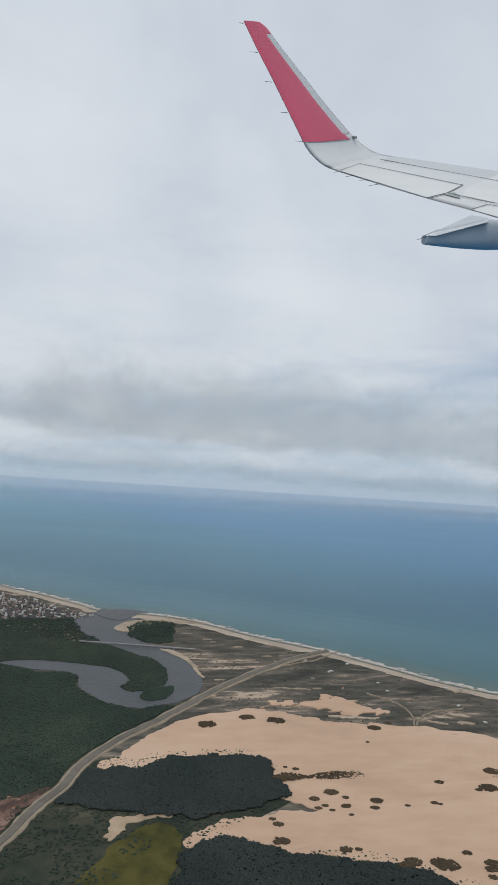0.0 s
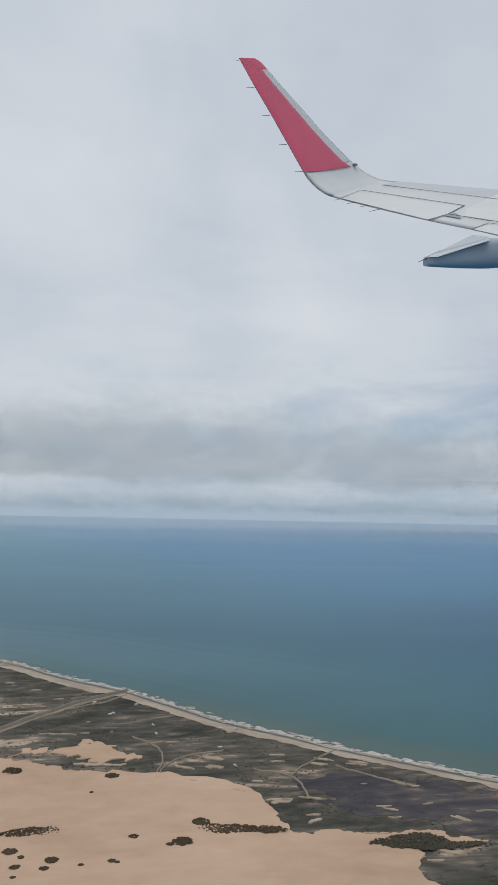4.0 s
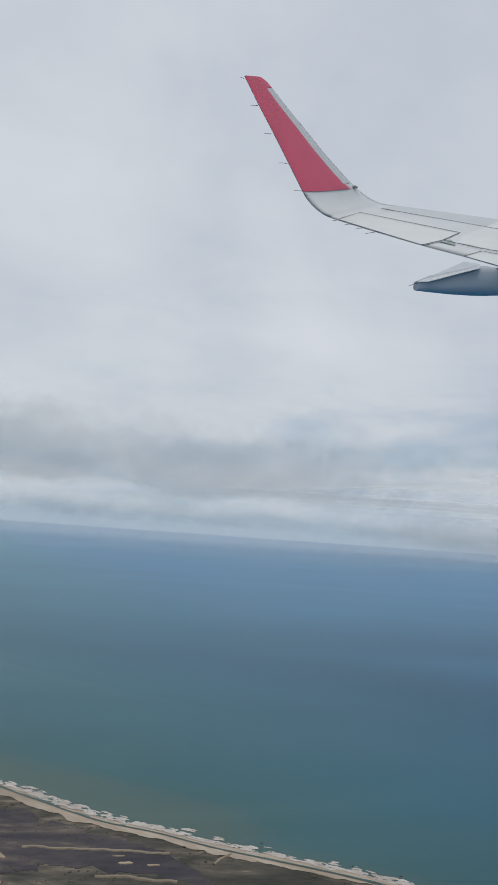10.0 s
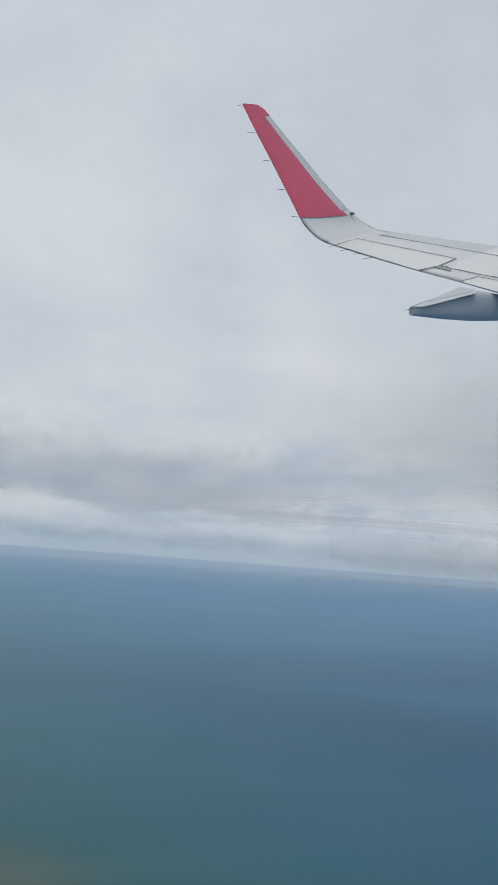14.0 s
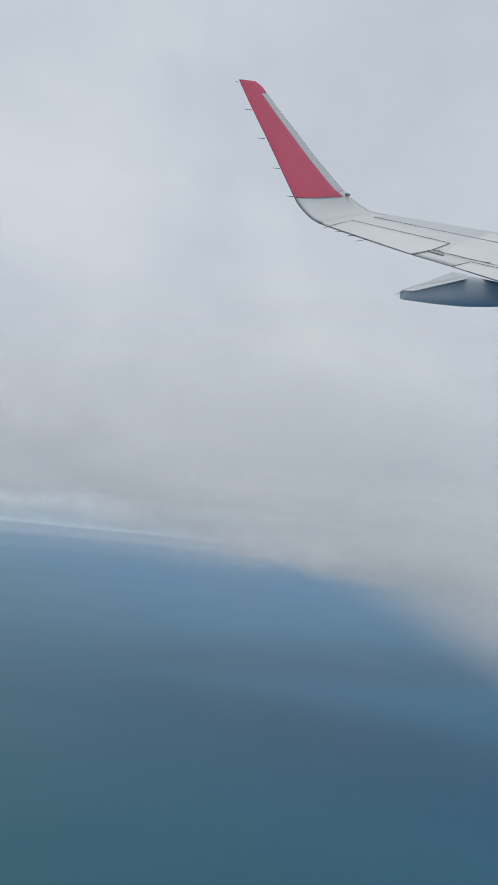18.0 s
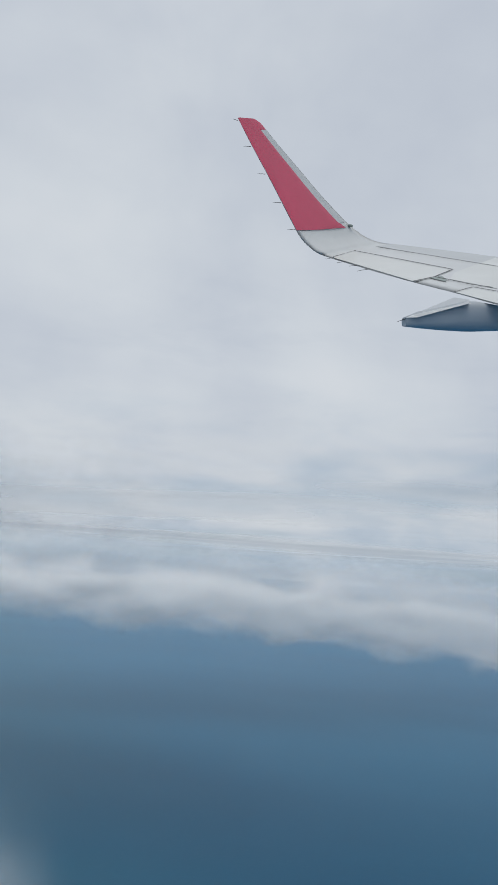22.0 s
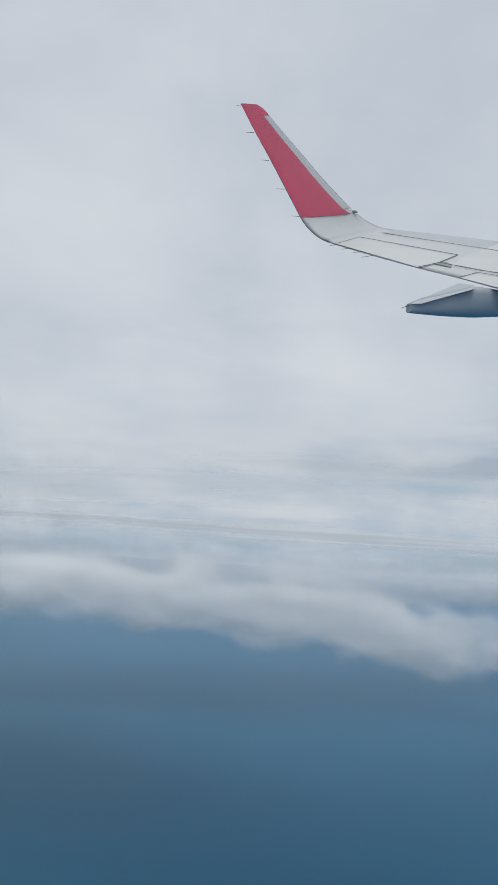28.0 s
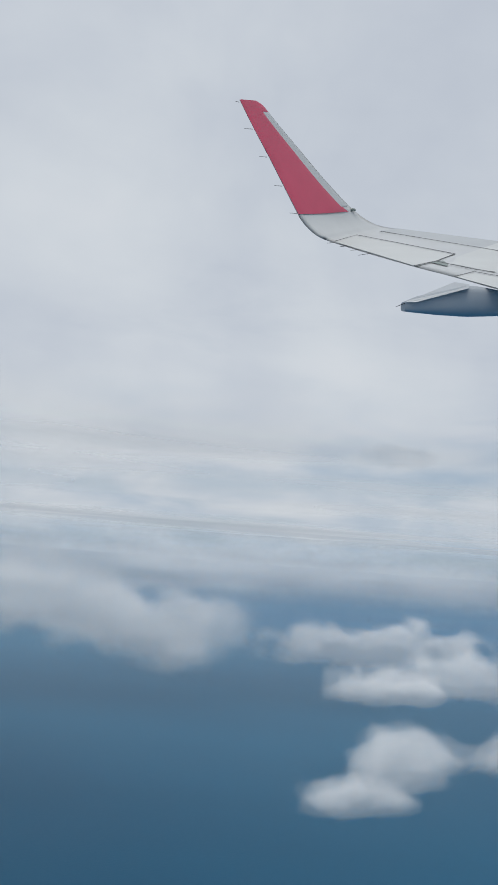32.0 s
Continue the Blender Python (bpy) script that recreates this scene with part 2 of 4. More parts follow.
def smooth_line(points, closed, per=6):
    """A rounded line through the corners of the plan."""
    p = [Vector((*q, 0)) for q in points]
    n, out = len(p), []
    for i in range(n if closed else n - 1):
        a, b, c, d = (p[(i + k) % n] if closed else p[max(0, min(n - 1, i + k))] for k in (-1, 0, 1, 2))
        for s in range(per):
            f = s / per
            out.append(0.5 * (2 * b + (c - a) * f + (2 * a - 5 * b + 4 * c - d) * f * f + (3 * b - a - 3 * c + d) * f ** 3))
    if not closed:
        out.append(p[-1])
    return out


def ragged(line, amount, size):
    """Wanders a line with fractal noise, as natural edges do."""
    return [q + amount * Vector((noise.fractal(q * size, 0.8, 2.2, 5), noise.fractal(q * size + Vector((7, 3, 1)), 0.8, 2.2, 5), 0)) for q in line]


def mesh_object(name, verts, faces, mat, parent=None, smooth=False):
    me = bpy.data.meshes.new(name)
    me.from_pydata([tuple(v) for v in verts], [], faces)
    me.materials.append(mat)
    if smooth:
        me.shade_smooth()
    me.update()
    ob = new(name, me)
    ob.parent = parent
    return ob


def part(name, bm, mat, parent, label=""):
    me = bpy.data.meshes.new(name)
    bmesh.ops.recalc_face_normals(bm, faces=bm.faces)
    bm.to_mesh(me)
    bm.free()
    me.materials.append(mat)
    ob = new(name, me)
    ob.parent = parent
    return tagged(ob, label)


def patch(name, outline, lift, mat, amount=0.012, size=18, per=10):
    """A piece of ground cover with a ragged edge and a rim that goes down into the land."""
    from mathutils.geometry import tessellate_polygon
    line = ragged(smooth_line(outline, True, per), amount, size)
    tris = tessellate_polygon([line])
    top = [on_ground(q.x, q.y, lift) for q in line]
    low = [on_ground(q.x, q.y, -0.004) for q in line]
    n = len(line)
    faces = [tuple(f) for f in tris] + [(i, (i + 1) % n, n + (i + 1) % n, n + i) for i in range(n)]
    ob = mesh_object(name, top + low, faces, mat)
    bm = bmesh.new()
    bm.from_mesh(ob.data)
    bmesh.ops.recalc_face_normals(bm, faces=bm.faces)
    if sum(f.normal.z * f.calc_area() for f in bm.faces) < 0:
        bmesh.ops.reverse_faces(bm, faces=bm.faces)
    bm.to_mesh(ob.data)
    bm.free()
    return ob, line


def inside(line, pts):
    """Which of pts (an n x 2 array) lie within the line."""
    ring = np.array([(q.x, q.y) for q in line])
    ok = np.zeros(len(pts), bool)
    x, y = pts[:, 0], pts[:, 1]
    for (ax, ay), (bx, by) in zip(ring, np.roll(ring, -1, 0)):
        hit = (ay > y) != (by > y)
        ok ^= hit & (x < (bx - ax) * (y - ay) / ((by - ay) or 1e-12) + ax)
    return ok


ROAD = [(0.097, 1.690), (0.153, 1.755), (0.228, 1.856), (0.298, 1.930), (0.364, 2.029), (0.481, 2.129), (0.625, 2.216), (0.837, 2.356), (0.998, 2.436), (1.118, 2.487), (1.253, 2.509)]
ROAD_LINE = np.array([(q.x, q.y) for q in smooth_line(ROAD, False, 10)])


def road_gap(p):
    return np.hypot(ROAD_LINE[:, 0] - p[0], ROAD_LINE[:, 1] - p[1]).min()


def scatter(line, count, rng):
    ring = np.array([(q.x, q.y) for q in line])
    lo, hi = ring.min(0), ring.max(0)
    pts = rng.uniform(lo, hi, (count, 2))
    pts = pts[inside(line, pts)]
    return pts[[road_gap(p) > 0.024 for p in pts]] if len(pts) else pts


def clump_template(level, rough, seed):
    bm = bmesh.new()
    bmesh.ops.create_icosphere(bm, subdivisions=level, radius=1)
    for v in bm.verts:
        v.co *= 1 + rough * noise.noise(v.co * 2.1 + Vector((seed, 0, 0)))
    verts = np.array([v.co[:] for v in bm.verts])
    faces = np.array([[v.index for v in f.verts] for f in bm.faces])
    bm.free()
    return verts, faces


CLUMPS = {k: [clump_template(k, 0.9, s * 5.3) for s in range(4)] for k in (1, 2)}


def clumps(name, pts, low, high, mat, rng, level=1, flat=0.7, lift=0.0):
    """Crowns or bushes, many small uneven ones in one mesh."""
    verts, faces, base = [], [], 0
    for u, v in pts:
        tv, tf = CLUMPS[level][rng.integers(4)]
        r, a = rng.uniform(low, high), rng.uniform(0, 6.28)
        ca, sa = math.cos(a), math.sin(a)
        s = r * np.array([rng.uniform(0.8, 1.3), rng.uniform(0.8, 1.3), flat * rng.uniform(0.7, 1.3)])
        w = tv * s
        w = np.stack([w[:, 0] * ca - w[:, 1] * sa, w[:, 0] * sa + w[:, 1] * ca, w[:, 2]], 1)
        w += (u, v, ground_z(u, v) + lift + 0.35 * s[2])
        verts.append(w * U)
        faces.append(tf + base)
        base += len(tv)
    me = bpy.data.meshes.new(name)
    if verts:
        me.from_pydata(np.concatenate(verts).tolist(), [], np.concatenate(faces).tolist())
    me.materials.append(mat)
    return new(name, me)


rng = np.random.default_rng(4)

# ---- land, sea and shore ----
WATERLINE = [(-1.2, 5.5), (-0.4, 4.6)] + [(0.239, 3.745), (0.318, 3.649), (0.395, 3.551), (0.464, 3.446), (0.534, 3.342), (0.600, 3.234), (0.702, 3.159), (0.808, 3.087), (0.896, 3.000), (0.971, 2.900), (1.038, 2.793), (1.112, 2.692), (1.190, 2.596), (1.266, 2.496), (1.332, 2.388), (1.398, 2.280), (1.462, 2.171), (1.537, 2.072), (1.617, 1.977), (1.690, 1.875), (1.771, 1.781), (1.853, 1.688), (1.934, 1.593), (2.018, 1.502), (2.116, 1.423), (2.207, 1.338), (2.305, 1.259), (2.402, 1.180), (2.494, 1.096), (2.585, 1.011)] + [(3.3, 0.42), (4.6, -0.9)]
SCRUBLINE = [(-1.25, 5.4), (-0.45, 4.5)] + [(0.201, 3.710), (0.282, 3.616), (0.360, 3.519), (0.433, 3.418), (0.503, 3.314), (0.572, 3.209), (0.663, 3.124), (0.768, 3.051), (0.862, 2.969), (0.940, 2.872), (1.004, 2.762), (1.076, 2.660), (1.154, 2.563), (1.235, 2.469), (1.302, 2.362), (1.368, 2.254), (1.435, 2.147), (1.509, 2.046), (1.587, 1.950), (1.664, 1.852), (1.746, 1.758), (1.829, 1.666), (1.911, 1.573), (1.997, 1.483), (2.095, 1.404), (2.188, 1.321), (2.288, 1.244), (2.387, 1.166), (2.480, 1.083), (2.572, 0.998)] + [(3.27, 0.36), (4.57, -0.96)]
OUT = Vector((0.74, 0.67, 0))
shore = ragged(smooth_line(WATERLINE, False, 10), 0.005, 14)
edge = ragged(smooth_line(SCRUBLINE, False, 10), 0.010, 22)
N = len(shore)
gv, gf = [], []
INLAND = (0.0, 0.05, 0.2, 0.5, 1.0, 2.0, 4.0, 9.0, 40.0, 400.0)
for i, q in enumerate(smooth_line(SCRUBLINE, False, 10)):
    for d in INLAND:
        w = q + (OUT + Vector((0.67, -0.74, 0)) * (1.6 * (0.5 - i / (N - 1)) if d > 8 else 0.0)) * (0.012 - d)
        gv.append(on_ground(w.x, w.y))
for i in range(N - 1):
    for k in range(len(INLAND) - 1):
        a = i * len(INLAND) + k
        gf.append((a, a + 1, a + len(INLAND) + 1, a + len(INLAND)))
ground = tagged(mesh_object("ground", gv, gf, SCRUB), "sandy coastal plain covered with grey-brown scrub", "ground", kind="structure")

sv, sf = [], []
REACH = (-0.02, 0.01, 0.05, 0.2, 0.4, 0.6, 0.8, 1.0, 1.2, 5.0, 30.0, 300.0, 3000.0, 16000.0)
plain = smooth_line(WATERLINE, False, 10)
for i, q in enumerate(plain):
    fan = OUT + Vector((0.67, -0.74, 0)) * (2.4 * (i / (N - 1) - 0.5))
    for d in REACH:
        w = q + (fan * d if d > 0.06 else OUT * d)
        f = min(1.0, max(0.0, d) / 1.2)
        rim = ground_z(q.x, q.y)
        sv.append((w.x * U, w.y * U, (rim + (SEA - rim) * f * f * (3 - 2 * f)) * U))
K = len(REACH)
for i in range(N - 1):
    for k in range(K - 1):
        a = i * K + k
        sf.append((a, a + K, a + K + 1, a + 1))
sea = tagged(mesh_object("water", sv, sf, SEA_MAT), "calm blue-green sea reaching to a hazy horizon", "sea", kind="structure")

# beach: from the edge of the scrub down to the sea
bv, bf = [], []
for e, q in zip(edge, shore):
    m = e.lerp(q, 0.5)
    bv += [on_ground(e.x - 0.006, e.y - 0.005, 0.0012), on_ground(e.x, e.y, 0.0018), on_ground(m.x, m.y, 0.0026), on_ground(q.x, q.y, 0.0008),
           Vector(((q.x + 0.012) * U, (q.y + 0.011) * U, (ground_z(q.x, q.y) - 0.003) * U))]
for i in range(N - 1):
    for k in range(4):
        a = i * 5 + k
        bf.append((a, a + 1, a + 6, a + 5))
tagged(mesh_object("beach", bv, bf, BEACH, smooth=True), "pale narrow sand beach along the surf", "beach", kind="structure")

# surf: broken lines of foam
fv, ff = [], []
for row, (off, share, thick) in enumerate(((0.001, 0.62, 0.003), (0.009, 0.5, 0.004), (0.018, 0.42, 0.0035), (0.029, 0.22, 0.0025))):
    for i in range(N * 6):
        s = rng.uniform(0, N - 1.01)
        k = int(s)
        if noise.noise(Vector((s * 0.55, row * 9.1, 0))) * 0.7 + 0.5 > share:
            continue
        q = shore[k].lerp(shore[k + 1], s - k)
        along = (shore[k + 1] - shore[k]).normalized()
        across = Vector((-along.y, along.x, 0))
        if across.x < 0:
            across = -across
        ln, th = rng.uniform(0.002, 0.013), thick * rng.uniform(0.3, 0.9)
        mid = q + across * (off + rng.normal(0, 0.004))
        m = 7
        rim = ground_z(q.x, q.y)
        base = len(fv)
        for j in range(m):
            f = j / (m - 1) * 2 - 1
            bow = across * (th * rng.uniform(-0.5, 0.5))
            h = th * math.sqrt(max(0, 1 - f * f)) * rng.uniform(0.4, 1)
            c = mid + along * (ln * f) + bow
            for e in (-h, h):
                w = c + across * e
                fv.append((w.x * U, w.y * U, (rim + 0.0012 + 0.0006 * (e > 0)) * U))
        ff += [(base + 2 * j, base + 2 * j + 1, base + 2 * j + 3, base + 2 * j + 2) for j in range(m - 1)]
tagged(mesh_object("surf", fv, ff, FOAM), "white broken lines of surf", "surf", kind="stuff")

lagoon, lagoon_line = patch("water_lagoon", [(0.637, 3.223), (0.768, 3.130), (0.623, 2.997), (0.661, 2.892), (0.693, 2.794), (0.766, 2.698), (0.788, 2.528), (0.779, 2.414), (0.740, 2.329), (0.643, 2.285), (0.533, 2.297), (0.463, 2.379), (0.415, 2.501), (0.416, 2.603), (0.297, 2.691), (0.093, 2.791), (0.093, 2.875), (0.310, 2.852), (0.489, 2.905), (0.479, 3.125)], 0.0015, LAGOON_MAT, 0.008, 20)
tagged(lagoon, "still grey-brown river lagoon behind the beach", "lagoon", kind="structure")

mouth, _ = patch("water_mouth", [(0.575, 3.190), (0.605, 3.243), (0.650, 3.212), (0.700, 3.175), (0.738, 3.150), (0.700, 3.100), (0.650, 3.080), (0.600, 3.120)], 0.0030, LAGOON_MAT, 0.006, 24)
tagged(mouth, "grey-brown river water running out through the beach", "river", kind="structure")

forest_floor, forest_line = patch("forest_floor", [(0.093, 2.760), (0.296, 2.676), (0.410, 2.596), (0.413, 2.492), (0.462, 2.371), (0.532, 2.289), (0.638, 2.266), (0.625, 2.216), (0.484, 2.145), (0.367, 2.046), (0.261, 1.939), (0.160, 1.924), (0.088, 1.884)], 0.0010, GREEN, 0.02, 14)
tagged(forest_floor, "dark green wooded ground beside the road", "ground", kind="structure")
near_floor, near_line = patch("scrub_floor", [(-0.3, 2.0), (0.12, 1.83), (0.26, 2.0), (0.36, 2.03), (0.76, 1.95), (0.76, 1.7), (0.6, 1.62), (0.9, 1.42), (1.0, 1.2), (-0.3, 1.0)], 0.0006, GREEN, 0.02, 12)
tagged(near_floor, "dark green scrub ground around the dune", "ground", kind="structure")
heath, heath_line = patch("heath_floor", [(1.559, 1.717), (1.659, 1.730), (1.758, 1.655), (1.789, 1.596), (1.886, 1.565), (1.955, 1.486), (2.034, 1.431), (2.105, 1.333), (2.158, 1.227), (2.055, 1.265), (1.922, 1.336), (1.805, 1.402), (1.645, 1.496), (1.580, 1.604)], 0.0008, HEATH, 0.05, 16)
tagged(heath, "dark purplish heath behind the beach", "heath", kind="structure")
lawn, lawn_line = patch("meadow", [(0.276, 1.560), (0.321, 1.612), (0.375, 1.666), (0.431, 1.709), (0.496, 1.698), (0.503, 1.623), (0.469, 1.548), (0.404, 1.460), (0.284, 1.472)], 0.0014, LAWN_MAT, 0.012, 18)
tagged(lawn, "yellow-green wet meadow among dark scrub", "meadow", kind="structure")
bare, bare_line = patch("bare_soil", [(0.359, 1.707), (0.390, 1.750), (0.436, 1.766), (0.502, 1.751), (0.501, 1.721), (0.428, 1.725), (0.379, 1.689), (0.361, 1.685)], 0.0018, BARE_MAT, 0.02, 24)
tagged(bare, "pale eroded bare soil edging the meadow", "bare soil", kind="structure")

# the dune field: a sand sheet with low relief
dune, dune_line = patch("dune", [(0.390, 2.002), (0.457, 2.038), (0.542, 2.117), (0.645, 2.168), (0.779, 2.176), (0.867, 2.163), (0.953, 2.097), (1.037, 2.018), (1.118, 1.973), (1.134, 1.968), (1.345, 1.844), (1.425, 1.733), (1.441, 1.632), (1.452, 1.536), (1.490, 1.510), (1.530, 1.502), (1.579, 1.466), (1.635, 1.440), (1.685, 1.432), (1.723, 1.416), (1.752, 1.387), (1.804, 1.339), (1.749, 1.359), (1.711, 1.390), (1.673, 1.379), (1.659, 1.341), (1.628, 1.312), (1.628, 1.194), (1.470, 0.978), (1.219, 0.954), (0.926, 1.362), (0.873, 1.425), (0.801, 1.461), (0.688, 1.531), (0.615, 1.599), (0.523, 1.596), (0.513, 1.624), (0.559, 1.656), (0.642, 1.677), (0.712, 1.655), (0.748, 1.661), (0.812, 1.638), (0.761, 1.710), (0.767, 1.759), (0.788, 1.857), (0.738, 1.916), (0.604, 1.959), (0.522, 1.974), (0.473, 1.943)], 0.0020, SAND, 0.014, 26, 12)
tagged(dune, "broad pinkish-beige bare sand dune", "sand dune", kind="structure")
ring = np.array([(q.x, q.y) for q in dune_line])
lo, hi = ring.min(0), ring.max(0)
STEP = 0.012
nx, ny = int((hi[0] - lo[0]) / STEP) + 1, int((hi[1] - lo[1]) / STEP) + 1
gx, gy = np.meshgrid(lo[0] + STEP * np.arange(nx), lo[1] + STEP * np.arange(ny), indexing="ij")
flatp = np.stack([gx.ravel(), gy.ravel()], 1)
dist = np.full(len(flatp), 9.0)
for k in range(0, len(ring), 2):
    dist = np.minimum(dist, np.hypot(flatp[:, 0] - ring[k, 0], flatp[:, 1] - ring[k, 1]))
within = inside(dune_line, flatp)
hv = []
for (u, v), d in zip(flatp, dist):
    rise = min(1.0, d / 0.09)
    h = 0.5 + 0.5 * noise.noise(Vector((u * 3.1 + v * 1.2, v * 5.0, 2.0))) + 0.35 * abs(noise.noise(Vector((u * 9 + v * 5, v * 12, 5))))
    hv.append(on_ground(u, v, 0.0022 + 0.008 * rise * rise * h))
hf = []
good = within & (dist > 0.006)
for i in range(nx - 1):
    for j in range(ny - 1):
        a = i * ny + j
        q = (a, a + ny, a + ny + 1, a + 1)
        if all(good[k] for k in q):
            hf.append(q)
tagged(mesh_object("dune_relief", hv, hf, SAND, None, True), "gently rolling bare sand of the dune", "sand dune", kind="structure")


def dune_lift(u, v):
    """Height of the dune's sand above the plain."""
    if not inside(dune_line, np.array([[u, v]]))[0]:
        return 0.0
    rise = min(1.0, np.hypot(ring[:, 0] - u, ring[:, 1] - v).min() / 0.09)
    h = 0.5 + 0.5 * noise.noise(Vector((u * 3.1 + v * 1.2, v * 5.0, 2.0))) + 0.35 * abs(noise.noise(Vector((u * 9 + v * 5, v * 12, 5))))
    return 0.0022 + 0.008 * rise * rise * h


# ---- roads and tracks ----
def strip(name, points, width, lift, mat, amount=0.002):
    line = ragged(smooth_line(points, False, 10), amount, 20)
    vs, fs = [], []
    for i, q in enumerate(line):
        a = (line[min(i + 1, len(line) - 1)] - line[max(i - 1, 0)]).normalized()
        n = Vector((-a.y, a.x, 0)) * width * 0.5
        for e, l in ((-1.15, -0.002), (-1, lift), (1, lift), (1.15, -0.002)):
            w = q + n * e
            vs.append(on_ground(w.x, w.y, l))
    for i in range(len(line) - 1):
        for k in range(3):
            a = i * 4 + k
            fs.append((a, a + 1, a + 5, a + 4))
    return mesh_object(name, vs, fs, mat)


tagged(strip("road_verge", ROAD, 0.034, 0.0026, TRACK_MAT, 0.008), "bare sandy verge beside the road", "verge", kind="structure")
tagged(strip("road", ROAD, 0.019, 0.0040, ASPHALT), "pale worn asphalt road between forest and dune", "road", kind="structure")
for line in ([(1.242, 1.910), (1.262, 1.947), (1.328, 1.978), (1.423, 1.965)], [(1.236, 1.916), (1.264, 1.993), (1.258, 2.073), (1.213, 2.153)], [(1.531, 1.762), (1.614, 1.815), (1.696, 1.844)], [(1.465, 1.835), (1.531, 1.762), (1.542, 1.691), (1.532, 1.634)], [(2.182, 1.270), (2.210, 1.290), (2.225, 1.297)], [(1.851, 1.446), (1.934, 1.410), (2.038, 1.367), (2.108, 1.334)], [(1.968, 1.306), (2.012, 1.288), (2.049, 1.264), (2.107, 1.242)], [(0.998, 2.436), (1.184, 2.452), (1.290, 2.496)], [(1.657, 1.767), (1.714, 1.686), (1.767, 1.610)]):
    tagged(strip("sand_track", line, 0.0042, 0.0030, TRACK_MAT, 0.006), "pale sandy track through the scrub", "track", "sand tracks", "structure")

SAND_STREAK = earth("pale_sand", [(0.3, (0.16, 0.13, 0.10)), (0.5, (0.30, 0.245, 0.185)), (0.7, (0.42, 0.35, 0.275))], 30, (1, 3, 1), WIND_TURN)
RED_SOIL = earth("red_soil", [(0.36, (0.030, 0.028, 0.024)), (0.48, (0.085, 0.052, 0.042)), (0.62, (0.20, 0.13, 0.105))], 45)
tagged(patch("sand_tongue", [(0.883, 2.185), (0.958, 2.195), (0.990, 2.150), (1.072, 2.178), (1.126, 2.142), (1.169, 2.069), (1.202, 2.026), (1.133, 2.028), (1.079, 2.070), (1.013, 2.122), (0.931, 2.176)], 0.0028, SAND, 0.030, 30)[0], "jagged tongue of bare sand in the scrub", "sand", kind="structure")
tagged(patch("river_beach", [(0.721, 2.725), (0.763, 2.687), (0.792, 2.589), (0.791, 2.467), (0.793, 2.437), (0.782, 2.460), (0.775, 2.584), (0.746, 2.666)], 0.0030, SAND_STREAK, 0.005, 30)[0], "pale sand beach on the lagoon's bank", "sand", kind="structure")
tagged(patch("sand_spit", [(0.609, 2.976), (0.642, 3.031), (0.702, 3.051), (0.827, 3.020), (0.934, 2.925), (0.817, 2.982), (0.703, 2.995), (0.663, 2.943)], 0.0030, SAND_STREAK, 0.006, 30)[0], "pale sand spit at the river mouth", "sand", kind="structure")
tagged(patch("red_yard", [(0.113, 1.977), (0.161, 1.954), (0.210, 1.941), (0.262, 1.949), (0.271, 1.914), (0.204, 1.851), (0.155, 1.801), (0.109, 1.767)], 0.0024, RED_SOIL, 0.02, 24)[0], "reddish bare ground beside the road", "bare soil", kind="structure")
STREAKS = [
    (1.034, 2.058, 1.166, 1.991, 0.0145), (1.214, 1.899, 1.321, 1.824, 0.0167), (1.281, 1.936, 1.328, 1.894, 0.0097), (1.223, 1.832, 1.296, 1.788, 0.0094),
    (1.314, 1.778, 1.369, 1.739, 0.012), (1.051, 1.922, 1.1, 1.891, 0.015), (1.047, 1.887, 1.073, 1.872, 0.008), (1.155, 1.801, 1.191, 1.788, 0.0103),
    (0.852, 1.908, 0.946, 1.9, 0.014), (1.22, 1.723, 1.283, 1.658, 0.0103), (1.283, 1.7, 1.304, 1.686, 0.0094), (0.965, 2.292, 1.071, 2.235, 0.008),
    (0.847, 2.115, 0.882, 2.064, 0.0103), (1.062, 2.15, 1.088, 2.132, 0.0091), (1.524, 1.894, 1.561, 1.875, 0.008), (1.695, 1.775, 1.739, 1.742, 0.0087),
    (1.462, 2.071, 1.54, 2.064, 0.0118), (1.357, 1.958, 1.409, 1.914, 0.0163), (1.437, 1.778, 1.463, 1.765, 0.0054), (1.441, 1.678, 1.501, 1.654, 0.0161),
    (1.38, 1.757, 1.411, 1.734, 0.0091), (1.624, 1.826, 1.664, 1.795, 0.0065), (1.749, 1.635, 1.793, 1.589, 0.0077), (1.514, 1.661, 1.572, 1.625, 0.007),
    (1.67, 1.538, 1.697, 1.515, 0.008), (1.448, 1.661, 1.498, 1.652, 0.0156), (1.502, 1.581, 1.533, 1.57, 0.0049), (1.493, 1.551, 1.529, 1.551, 0.0121),
    (1.684, 1.768, 1.731, 1.737, 0.0085), (1.658, 1.551, 1.693, 1.538, 0.0061), (1.434, 1.751, 1.462, 1.741, 0.006), (1.513, 1.856, 1.548, 1.842, 0.0061),
    (1.354, 1.897, 1.394, 1.875, 0.02), (1.734, 1.657, 1.777, 1.605, 0.0065), (1.604, 1.804, 1.643, 1.779, 0.0097), (1.789, 1.451, 1.819, 1.415, 0.0122),
    (1.761, 1.514, 1.783, 1.514, 0.0103), (1.69, 1.36, 1.726, 1.317, 0.0099), (1.584, 1.466, 1.635, 1.438, 0.0061),
]
WIND = Vector((0.94, -0.34, 0))


